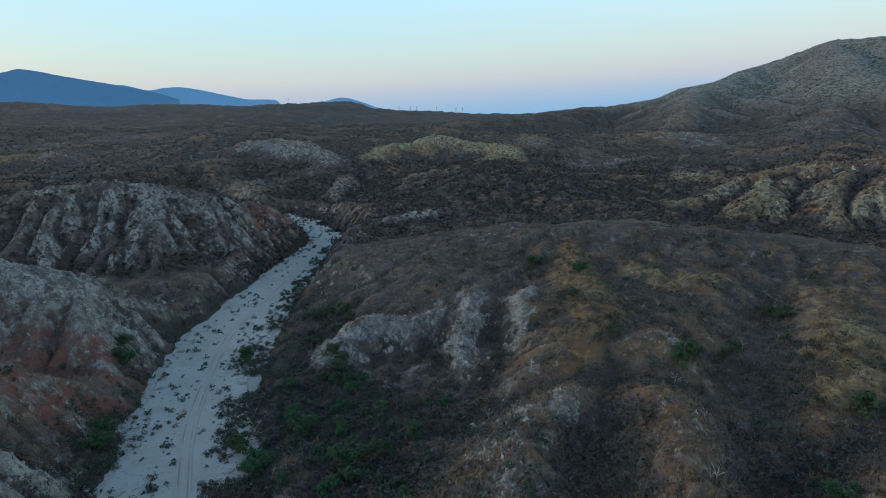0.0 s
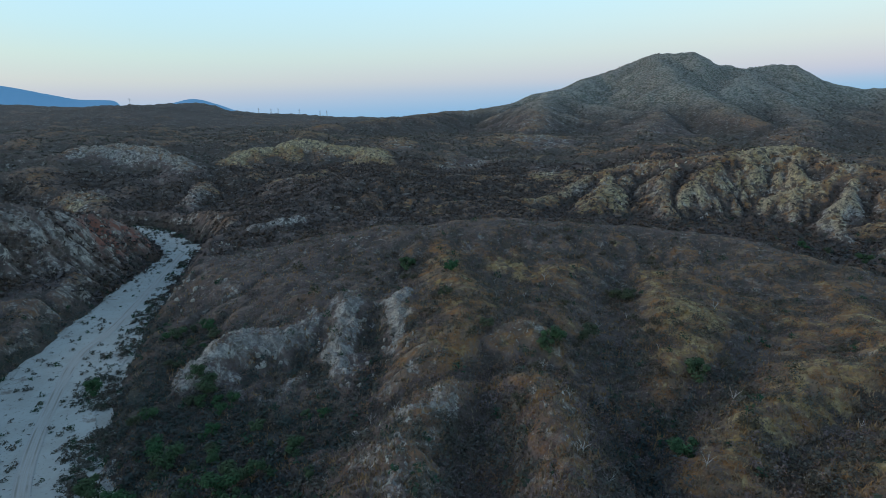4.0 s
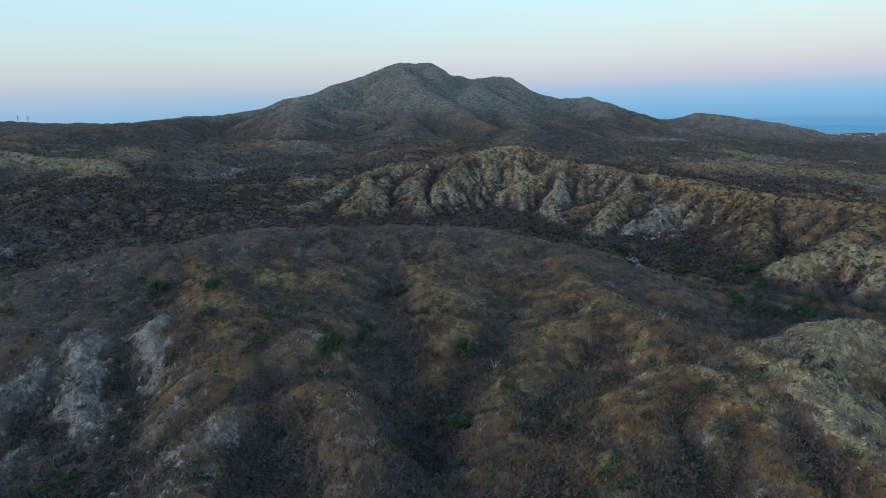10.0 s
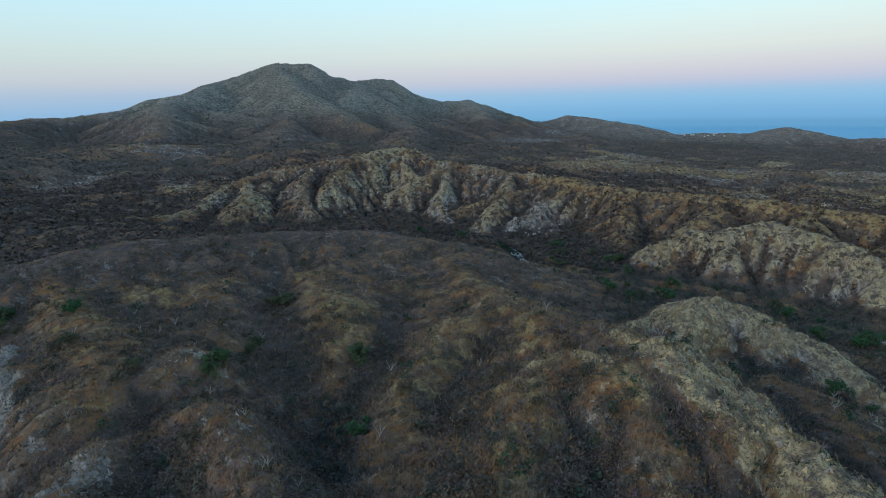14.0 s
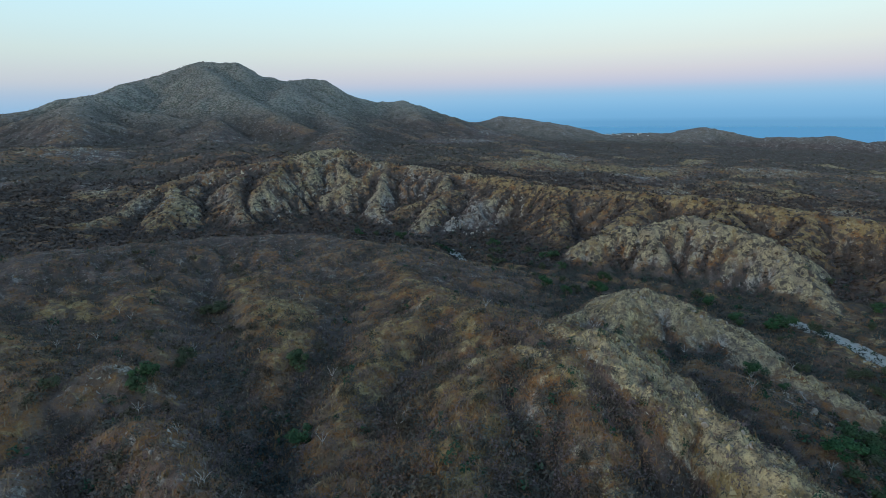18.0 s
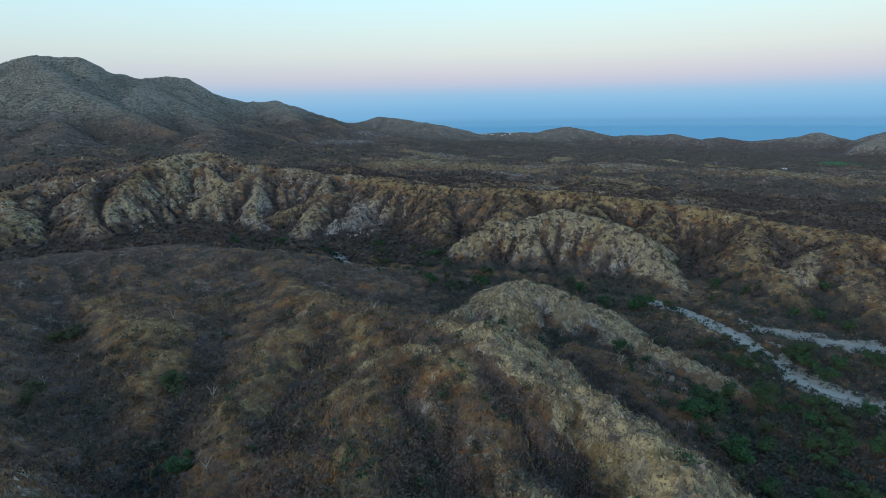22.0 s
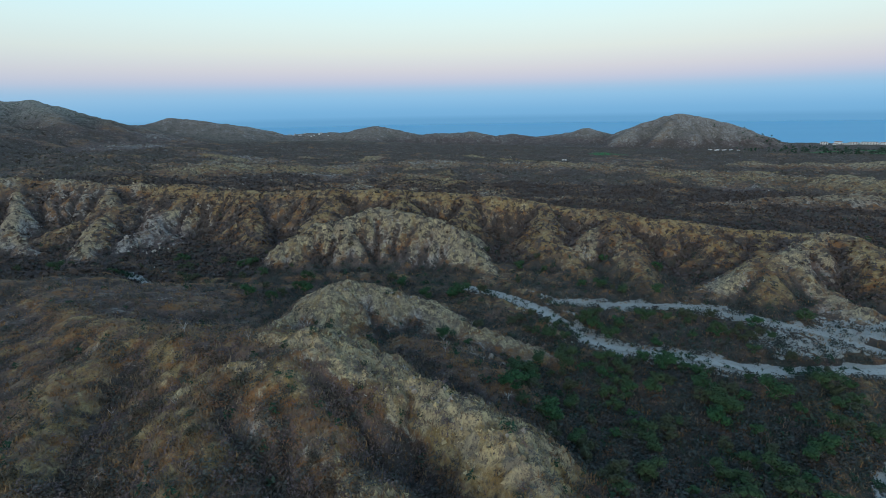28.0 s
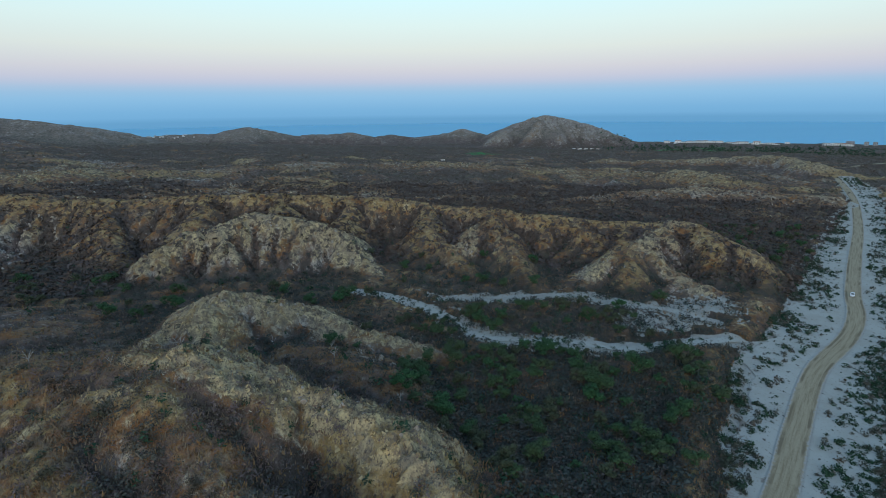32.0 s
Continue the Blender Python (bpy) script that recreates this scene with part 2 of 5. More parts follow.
GROUND, SAND, SEA = ground_material(), sand_material(), sea_material()
# aerial haze is painted into the ranges' base colours, paler on the farther ones
RANGE, FAR_RANGE = range_material("distant_range_haze_blue", (0.125, 0.27, 0.40), (0.170, 0.33, 0.46)), range_material("farthest_range_haze_blue", (0.23, 0.44, 0.60), (0.27, 0.48, 0.64))
ROAD, TRACK = road_material("graded_dirt_road", 0.36, (0.24, 0.19, 0.115), (0.38, 0.32, 0.21), (0.14, 0.11, 0.068)), road_material("two_rut_track", 0.28, (0.35, 0.33, 0.275), (0.41, 0.395, 0.35), (0.235, 0.215, 0.17))
DRY = leaf_material("dry_twigs", (0.118, 0.088, 0.080), (0.230, 0.176, 0.158), (0.225, 0.125, 0.070), 14)
DARK = leaf_material("dark_twigs", (0.066, 0.056, 0.052), (0.128, 0.108, 0.098), (0.112, 0.080, 0.060))
SLOPE = leaf_material("olive_brown_scrub", (0.084, 0.080, 0.064), (0.165, 0.156, 0.122), (0.130, 0.100, 0.078), 60)
THORN = leaf_material("thorn_leaves", (0.066, 0.068, 0.054), (0.142, 0.138, 0.110), (0.112, 0.092, 0.068), 10)
THICKET = leaf_material("thicket_leaves", (0.032, 0.046, 0.041), (0.086, 0.101, 0.088), (0.072, 0.066, 0.058), 8)
STRAW = leaf_material("dry_straw", (0.12, 0.092, 0.064), (0.29, 0.225, 0.145), (0.29, 0.175, 0.08), 18)
GREEN = leaf_material("dull_green_leaves", (0.018, 0.050, 0.028), (0.046, 0.094, 0.050), (0.068, 0.080, 0.055))

# ---- the land ----
# landforms: ridge lines (x, y, crest height), slope, rounding, gully strength and spacing, bare rock, ochre soil
RIDGES = [
    ("peak_crest", [(224, 1280, 75), (360, 1249, 88), (471, 1265, 100), (578, 1275, 128), (716, 1261, 169), (844, 1240, 213), (921, 1184, 218), (977, 1165, 188), (1049, 1154, 176), (1122, 1141, 189), (1149, 1113, 185), (1225, 1106, 145), (1315, 1077, 124), (1364, 1015, 127), (1450, 979, 107), (1544, 925, 60), (1640, 856, 58)], 0.6, 10, 0.8, 90, 0.34, 0.04),
    ("peak_west_spur", [(859, 1131, 169), (779, 1041, 122), (598, 863, 70), (469, 709, 43)], 0.5, 30, 0.4, 90, 0.25, 0.04),
    ("peak_east_spur", [(1049, 1044, 147), (957, 952, 103), (811, 743, 63), (580, 551, 48)], 0.5, 30, 0.4, 90, 0.25, 0.04),
    ("far_hill_a", [(1684, 879, 58), (1710, 827, 77), (1752, 734, 60), (1736, 640, 49), (1717, 540, 31)], 0.35, 20, 0.4, 80, 0.5, 0.04),
    ("far_hill_b", [(1619, 787, 76), (1602, 705, 68), (1597, 584, 48), (1630, 483, 24)], 0.35, 20, 0.4, 80, 0.5, 0.04),
    ("far_hill_c", [(1918, 568, 10), (1943, 474, 15), (1922, 331, 17), (1887, 219, 39), (1894, 150, 23), (1898, 79, 7), (1900, -32, 8), (1897, -109, 14), (1890, -194, -6), (1984, -256, 0), (1922, -328, -11), (1805, -405, 4), (1738, -467, 24), (1715, -547, 1)], 0.35, 12, 0.4, 70, 0.45, 0.04),
    ("far_hill_d", [(1667, -532, 3), (1644, -599, 36), (1622, -656, 55), (1606, -696, 66), (1588, -736, 57), (1565, -782, 45), (1534, -843, 26), (1500, -902, -1)], 0.45, 12, 0.5, 70, 0.62, 0.04),
    ("north_bluff_west", [(173, 394, 11), (203, 402, 22), (230, 410, 33), (270, 409, 40), (299, 388, 44), (327, 365, 50), (355, 352, 57), (372, 334, 56), (370, 306, 44), (381, 284, 42), (392, 240, 38), (394, 196, 36), (395, 142, 31)], 0.62, 5, 0.85, 34, 0.34, 0.2),
    ("north_bluff_spur_d", [(368, 292, 38), (325, 266, 17), (312, 250, 10), (294, 207, 2), (287, 191, -2)], 0.55, 4, 0.9, 11, 0.63, 0.2),
    ("north_bluff_spur_e", [(391, 212, 34), (339, 183, 17), (321, 193, 12), (304, 193, 7)], 0.55, 4, 0.9, 11, 0.85, 0.05),
    ("north_bluff_spur_f", [(394, 159, 31), (348, 140, 17), (317, 123, 8)], 0.55, 4, 0.9, 11, 0.72, 0.2),
    ("north_bluff_east", [(379, 193, 38), (370, 153, 35), (362, 109, 34), (350, 41, 36), (348, -11, 33), (341, -53, 29), (325, -80, 26), (309, -104, 26), (296, -121, 24), (279, -153, 22), (266, -182, 22), (251, -196, 24), (228, -195, 19)], 0.75, 4, 0.8, 24, 0.16, 0.5),
    ("bluff_knob_a", [(287, 80, 19), (295, 70, 24), (298, 54, 26), (310, 39, 31), (304, 22, 28), (298, 4, 25), (290, -9, 21), (274, -18, 10), (261, -27, 3)], 0.8, 7, 0.2, 12, 0.8, 0.45),
    ("bluff_knob_b", [(309, -101, 22), (288, -84, 17), (276, -72, 13), (260, -64, 6)], 0.7, 7, 0.3, 11, 0.7, 0.4),
    ("bluff_knob_c", [(256, -189, 23), (244, -161, 16), (239, -145, 12), (232, -129, 7)], 0.68, 9, 0.5, 11, 0.75, 0.35),
    ("bluff_knob_d", [(242, -160, 15), (220, -165, 7), (202, -167, 4)], 0.55, 9, 0.5, 11, 0.75, 0.3),
    ("hill_mid_ridge", [(37, 262, 29), (54, 252, 30), (102, 246, 31), (153, 232, 28), (184, 212, 26), (204, 168, 22), (194, 133, 19)], 0.22, 16, 0.5, 22, 0.06, 0.06),
    ("hill_spur_a", [(55, 228, 27), (50, 181, 25), (46, 153, 23), (38, 138, 23)], 0.42, 7, 0.5, 12, 0.16, 0.4),
    ("hill_spur_b", [(144, 219, 20), (129, 184, 20), (119, 148, 20), (111, 126, 19), (99, 115, 18)], 0.42, 7, 0.5, 12, 0.16, 0.5),
    ("hill_spur_c", [(200, 162, 19), (169, 125, 20), (149, 91, 24), (136, 68, 27), (123, 42, 32), (120, 35, 34)], 0.45, 7, 0.5, 12, 0.18, 0.3),
    ("brown_nose", [(122, 57, 27), (100, 51, 26), (83, 47, 24), (70, 43, 23), (58, 36, 24)], 0.42, 6, 0.6, 9, 0.14, 0.3),
    ("upland_west", [(-294, 701, 60), (-229, 725, 59), (-170, 730, 54), (-110, 732, 46)], 0.2, 30, 0.4, 60, 0.15, 0.1),
    ("upland_mid", [(-81, 746, 50), (-8, 770, 59), (50, 748, 48), (103, 733, 46)], 0.2, 30, 0.4, 60, 0.15, 0.2),
    ("light_band", [(581, 292, 30), (660, 235, 23), (715, 148, 13), (778, 51, 7), (797, -67, 1), (781, -175, 11), (715, -258, 3), (667, -320, 3), (608, -385, 6), (555, -426, 13), (483, -420, 10)], 0.22, 15, 0.7, 45, 0.5, 0.5),
    ("south_ridge", [(879, -476, -7), (789, -582, 0), (707, -650, 9), (650, -665, 14), (593, -650, 10)], 0.4, 8, 0.8, 35, 0.6, 0.3),
    ("south_bluff", [(468, -226, 2), (464, -314, 7), (448, -384, 8), (416, -432, 3), (391, -455, 6)], 0.4, 6, 0.6, 26, 0.5, 0.25),
    ("white_cliff", [(-96, 633, 37), (-59, 667, 49), (-7, 680, 58), (31, 659, 49), (76, 635, 47), (80, 595, 36)], 0.6, 3, 0.9, 30, 0.62, 0.6),
    ("white_bluff_west", [(-241, 636, 54), (-205, 648, 58), (-163, 640, 54), (-124, 608, 42)], 0.5, 3, 0.9, 28, 0.5, 0.05),
    ("upper_spur", [(-96, 552, 29), (-97, 491, 20), (-93, 440, 12)], 0.8, 5, 0.6, 20, 0.4, 0.1),
    ("left_hill", [(-296, 298, 50), (-244, 291, 45), (-206, 283, 51), (-176, 285, 53), (-161, 288, 50), (-144, 297, 46), (-131, 319, 37), (-120, 334, 32), (-111, 348, 25), (-106, 354, 15)], 0.8, 5, 0.7, 20, 0.3, 0.12),
    ("left_bluff", [(-172, 167, 44), (-147, 170, 40), (-139, 173, 37), (-131, 177, 34), (-116, 178, 32), (-105, 176, 29), (-96, 170, 26)], 0.8, 5, 0.6, 12, 0.6, 0.05),
    ("red_bank", [(-111, 101, 31), (-108, 118, 29), (-103, 129, 23), (-98, 139, 17), (-93, 140, 9)], 0.9, 4, 0.5, 9, 0.3, 0.25),
    ("near_left_knoll", [(-89, 73, 35), (-87, 85, 30), (-85, 96, 23), (-81, 101, 16), (-77, 100, 10)], 0.8, 5, 0.5, 9, 0.5, 0.2),
    ("hill_back_crest", [(-34, 328, 22), (-11, 370, 29), (28, 419, 38), (64, 425, 39), (88, 390, 30), (109, 348, 22), (125, 311, 17), (150, 271, 21)], 0.2, 16, 0.5, 30, 0.08, 0.12),
    ("rock_spur_nose", [(-10, 330, 26), (-33, 316, 24), (-49, 308, 16), (-61, 294, 9), (-61, 268, 5), (-57, 238, 3)], 0.9, 3, 0.6, 9, 0.9, 0.12),
    ("west_edge", [(-37, 168, 12), (-30, 175, 15), (-23, 180, 15), (-15, 177, 14), (-6, 183, 15), (1, 187, 17), (10, 192, 20)], 0.62, 3, 0.7, 8, 0.66, 0.08),
    ("buttress_a", [(10, 192, 20), (8, 174, 16), (6, 155, 12), (5, 138, 8)], 0.58, 2, 0.8, 6, 0.7, 0.1),
    ("buttress_b", [(31, 187, 22), (27, 181, 21), (25, 166, 18), (19, 146, 14)], 0.58, 2, 0.8, 6, 0.7, 0.12),
    ("west_spur", [(58, 138, 24), (45, 136, 22), (33, 134, 20), (24, 130, 18), (14, 127, 13), (9, 121, 10)], 0.55, 5, 0.5, 9, 0.3, 0.12),
    ("near_knob_a", [(34, 115, 21), (23, 108, 21), (16, 94, 21), (13, 81, 22), (10, 66, 23)], 0.6, 5, 0.8, 6, 0.34, 0.14),
    ("near_knob_b", [(46, 116, 23), (47, 102, 26), (46, 90, 27), (43, 77, 26), (34, 61, 28)], 0.6, 5, 0.8, 6, 0.26, 0.16),
    ("brown_ridge", [(141, 86, 25), (119, 95, 23), (101, 87, 21), (85, 82, 21), (72, 74, 19)], 0.42, 6, 0.6, 10, 0.18, 0.3),
    ("near_yellow_spur", [(128, 78, 16), (111, 51, 18), (102, 41, 18), (92, 25, 20), (82, 16, 22), (70, 8, 25)], 0.6, 2, 0.7, 7, 0.4, 0.45),
    ("yellow_spur", [(150, 70, 21), (143, 53, 24), (139, 40, 25), (132, 23, 26), (114, 8, 25), (106, 0, 25), (100, -7, 24), (92, -13, 22), (86, -16, 19)], 0.72, 4, 0.45, 8, 0.55, 1),
    ("white_knob", [(165, 50, 19), (182, 45, 19), (199, 40, 21), (201, 31, 19), (199, 21, 16), (197, 9, 13), (185, -3, 10), (173, -20, 7), (167, -29, 5), (161, -37, 2)], 0.58, 7, 0.6, 9, 0.85, 0.42),
    ("low_knob", [(155, 9, 7), (164, -2, 8), (166, -11, 6), (161, -18, 3)], 0.55, 6, 0.5, 8, 0.8, 0.35),
]
# dry washes: centre line (x, y, bed height), half widths, bank slope
WASHES = [
    ("west_wash", [(-59, 93, -1), (-64, 106, -1), (-71, 127, 0), (-80, 158, 0), (-85, 189, 0), (-85, 237, 1), (-84, 312, 1), (-81, 352, 2), (-105, 406, 2), (-127, 433, 3), (-190, 470, 4), (-260, 520, 6)], [16, 16, 17, 17, 18, 15, 11, 10, 10, 10, 7, 6], 0.9),
    ("east_wash", [(158, -148, 0), (158, -124, 0), (160, -102, 0), (168, -84, 1), (180, -57, 1), (203, -47, 1), (226, -34, 1), (245, -15, 1), (254, 14, 2), (250, 94, 3), (245, 114, 4), (245, 135, 4), (264, 160, 4), (272, 172, 5)], [2.6, 2.2, 2.4, 1.9, 1.9, 1.9, 1.7, 1.2, 1.1, 1.0, 1.2, 2.4, 2.4, 1.2], 0.5),
    ("north_braid", [(226, -50, 1), (219, -80, 1), (215, -106, 1), (203, -122, 1), (186, -140, 1), (172, -152, 0)], [0.4, 0.5, 0.6, 0.8, 1.1, 1.6], 0.4),
    ("road_wash", [(60, -91, -2), (81, -106, -1), (103, -129, -1), (129, -158, -1), (149, -189, -1), (189, -239, -1), (235, -295, -1), (309, -388, -2), (413, -516, -3), (549, -653, -5)], [18, 19, 22, 23, 22, 20, 17, 14, 11, 8], 0.6),
]
# gullies: line, depth, width
GULLIES = [
    ("central_gully", [(134, 205), (101, 161), (79, 122), (68, 99), (58, 81), (44, 62), (35, 49)], 5, 11),
    ("buttress_gully", [(19, 180), (17, 165), (16, 146), (10, 133)], 3, 4),
    ("knob_gully", [(44, 124), (38, 103), (33, 87), (26, 70)], 5, 8),
    ("yellow_gully", [(131, 63), (120, 44), (110, 30), (98, 16), (85, 3)], 2, 6),
    ("brown_gully", [(137, 132), (113, 113), (84, 99), (62, 85)], 4, 10),
    ("white_gully", [(171, 48), (162, 32), (151, 18), (138, 7), (125, -4)], 9, 8),
]
# regional levels of the plain, the plateaus and the sea bed
LEVELS_A = [(-246, 782, 62), (-181, 779, 56), (-70, 797, 52), (-8, 800, 61), (60, 778, 50), (180, 270, 14), (139, 202, 20), (113, 165, 18), (79, 116, 17), (40, 60, 20), (5, 75, 18), (160, 190, 20), (90, 200, 22), (150, 160, 18), (60, 190, 21), (-3, 160, 4), (0, 140, 5), (-5, 118, 4), (6, 195, 18), (8, 215, 18), (54, 234, 18), (130, 75, 17), (91, 52, 18), (66, 28, 18), (0, 0, 20), (38, 165, 19), (30, 110, 18), (-20, 250, 20), (-28, 295, 19), (70, 320, 20), (10, 260, 23), (-2, 222, 20), (40, 300, 23), (110, 300, 19), (140, 250, 19), (-40, 130, 2), (-38, 165, 3), (-58, 200, 3), (-60, 90, 0)]
LEVELS_B = [(-20, 115, 4), (150, -50, 2), (120, -60, 1), (140, -20, 3), (170, -70, 1), (110, -40, 4), (90, -30, 9), (235, 60, 4), (260, 0, 3), (215, -130, 1), (230, -90, 2), (235, 110, 5), (290, 120, 5), (285, 190, 6), (230, 300, 8), (210, 345, 7), (238, 289, 6), (287, 250, 6), (260, 210, 5), (183, 366, 9), (150, 400, 14), (120, 470, 22), (60, 540, 30), (0, 520, 26), (-90, 500, 8), (-300, 560, 22), (-170, 620, 24), (-60, 600, 28), (100, 700, 42), (-200, 800, 46)]
LEVELS_C = [(-500, 700, 45), (-380, 420, 36), (-300, 300, 26), (-250, 230, 20), (-190, 160, 12), (300, 500, 22), (420, 460, 44), (370, 520, 46), (300, 800, 48), (500, 700, 44), (500, 500, 34), (520, 350, 30), (440, 300, 34), (540, 200, 18), (550, 60, 8), (540, -80, 2), (500, -230, 0), (375, -330, -1), (700, 500, 34), (900, 500, 30), (900, 200, 6), (1070, 260, 2), (1070, -260, -14), (1030, -620, -16), (800, -800, -12), (900, -500, -12), (1300, 0, -16), (1400, 400, 8), (1300, -400, -22), (1350, -800, -27)]
LEVELS_D = [(1500, -600, -26), (1600, -900, -29), (1700, -980, -31), (300, -300, -1), (400, -400, -2), (150, -250, -1), (560, -620, -5), (650, -780, -7), (1000, -1300, -26), (1237, -1572, -29), (1401, -1427, -30), (1560, -1251, -30), (1694, -1063, -30), (1480, -1180, -28), (1350, -1340, -28), (1200, -1450, -27), (1640, -1130, -30), (1490, -1340, -30), (1320, -1500, -29), (1850, -1150, -120), (1650, -1500, -120), (1450, -1780, -120), (2200, -700, -150), (2300, 0, -150), (2400, 600, -150), (3000, -500, -190), (3000, 1000, -190), (2500, -2500, -190), (4500, 0, -190), (1500, -3000, -190)]
LEVELS_E = [(0, -4500, -190), (-400, 1200, 62), (0, 1200, 52), (200, 1300, 58), (-900, 1100, 66), (-600, 1800, 92), (0, 1900, 64), (500, 1900, 62), (-1400, 1800, 112), (-1150, 2330, 134), (-620, 2320, 127), (-480, 2550, 138), (-223, 2590, 86), (310, 2580, 62), (-1620, 2030, 150), (1000, 900, 70), (1200, 800, 60), (600, 1000, 70), (2000, 1500, 20), (1500, 2500, 0), (0, 4500, 20), (-3000, 3000, 60), (0, -200, 5), (0, -800, 0), (-200, -200, 20), (-300, 0, 20), (-800, 0, 40), (-1500, -1500, 40), (-100, 60, 6), (-90, -40, 8)]
LEVELS_F = [(-3000, 0, 60), (0, -2200, 0)]
LEVELS = LEVELS_A + LEVELS_B + LEVELS_C + LEVELS_D + LEVELS_E + LEVELS_F
BLUE_RANGES = [
    [(-3397, 3102, 296), (-3102, 3397, 303), (-2845, 3614, 381), (-2750, 3687, 405), (-2581, 3808, 366), (-2336, 3963, 313), (-2125, 4080, 263), (-1930, 4175, 192)],
    [(-2477, 4053, 289), (-2367, 4119, 317), (-2226, 4196, 281), (-2136, 4276, 298), (-2047, 4319, 303), (-1940, 4369, 290), (-1735, 4454, 241), (-1578, 4512, 208), (-1390, 4573, 201), (-1330, 4591, 151)],
    [(-1135, 4561, 151), (-1000, 4592, 176), (-840, 4624, 209), (-681, 4650, 170), (-451, 4678, 83)],
]
ROAD_LINE = [(74, -82, -1), (84, -97, -1), (105, -123, -1), (130, -156, -1), (149, -191, -1), (166, -215, -1), (189, -240, -1), (235, -295, -1), (309, -385, -2), (416, -505, -3), (553, -640, -5), (622, -703, -6), (672, -828, -7), (709, -979, -8)]
TRACK_LINE = [(-56, 92, 0), (-62, 105, 0), (-73, 133, 0), (-81, 166, 0), (-87, 206, 0), (-83, 233, 1), (-82, 300, 1), (-81, 348, 1)]

TABLE = np.random.RandomState(7).rand(512, 512)


def vnoise(x, y):
    ix, iy = np.floor(x).astype(np.int64), np.floor(y).astype(np.int64)
    fx, fy = x - ix, y - iy
    fx, fy = fx * fx * (3 - 2 * fx), fy * fy * (3 - 2 * fy)
    a, b = TABLE[ix & 511, iy & 511], TABLE[(ix + 1) & 511, iy & 511]
    c, d = TABLE[ix & 511, (iy + 1) & 511], TABLE[(ix + 1) & 511, (iy + 1) & 511]
    return (a + (b - a) * fx) * (1 - fy) + (c + (d - c) * fx) * fy


def fbm(x, y, size, octaves=4, gain=0.5):
    total, amp, norm = 0, 1.0, 0.0
    for k in range(octaves):
        total = total + amp * vnoise(x / size + 17.3 * k, y / size + 9.1 * k)
        norm, amp, size = norm + amp, amp * gain, size / 2.03
    return total / norm


def nearest_on(x, y, line):
    """Distance to a polyline, the way along it, its values there beyond x, y, and the side."""
    pts = np.array(line, float)
    best = np.full(x.shape, 1e12)
    way, side = np.zeros(x.shape), np.zeros(x.shape)
    value = np.zeros((pts.shape[1] - 2,) + x.shape)
    run = 0.0
    for a, b in zip(pts[:-1], pts[1:]):
        dx, dy = b[0] - a[0], b[1] - a[1]
        length = math.hypot(dx, dy)
        u = np.clip(((x - a[0]) * dx + (y - a[1]) * dy) / length ** 2, 0, 1)
        ox, oy = x - a[0] - u * dx, y - a[1] - u * dy
        d2 = ox * ox + oy * oy
        m = d2 < best
        best = np.where(m, d2, best)
        way = np.where(m, run + u * length, way)
        side = np.where(m, np.sign(dx * oy - dy * ox), side)
        for i in range(len(value)):
            value[i] = np.where(m, a[2 + i] + u * (b[2 + i] - a[2 + i]), value[i])
        run += length
    return np.sqrt(best), way, value, side


def curve(line, per=6):
    """A smooth line through the given points."""
    p = np.array(line, float)
    p = np.vstack([2 * p[0] - p[1], p, 2 * p[-1] - p[-2]])
    out = []
    for i in range(1, len(p) - 2):
        for u in np.arange(per) / per:
            out.append(0.5 * (2 * p[i] + (p[i + 1] - p[i - 1]) * u + (2 * p[i - 1] - 5 * p[i] + 4 * p[i + 1] - p[i + 2]) * u ** 2
                              + (3 * p[i] - p[i - 1] - 3 * p[i + 1] + p[i + 2]) * u ** 3))
    out.append(p[-2])
    return [tuple(q) for q in out]


def side_spurs(name, gap, run, base, target, slope, soft, rocky, seed, tint=1.0, lean=0.0):
    """Side spurs that run down from a ridge towards a plan point, at uneven steps, with gullies left between them."""
    g = random.Random(seed)
    line = np.array(curve(next(r[1] for r in RIDGES if r[0] == name), 8))
    seg = np.concatenate([[0], np.cumsum(np.hypot(*np.diff(line[:, :2], axis=0).T))])
    at, made = gap * 0.5, []
    while at < seg[-1]:
        p = np.array([np.interp(at, seg, line[:, i]) for i in range(3)])
        d = np.array(target, float) - p[:2]
        turn = math.atan2(d[1], d[0]) + lean + g.uniform(-0.75, 0.75)
        bend, k = turn + g.uniform(-0.5, 0.5), run * g.uniform(0.6, 1.15)
        drop = (p[2] - base) * min(1, k / run)
        q = p[:2] + 0.45 * k * np.array([math.cos(turn), math.sin(turn)])
        e = q + 0.55 * k * np.array([math.cos(bend), math.sin(bend)])
        made.append((name + "_spur", [(*p[:2], p[2] - 0.5), (*q, p[2] - drop * g.uniform(0.32, 0.5)), (*e, p[2] - drop)], slope, soft, 0.8, gap * 0.28, rocky * g.uniform(0.45, 1.0), tint * g.uniform(0.2, 0.6)))
        at += gap * g.uniform(0.65, 1.35)
    return made


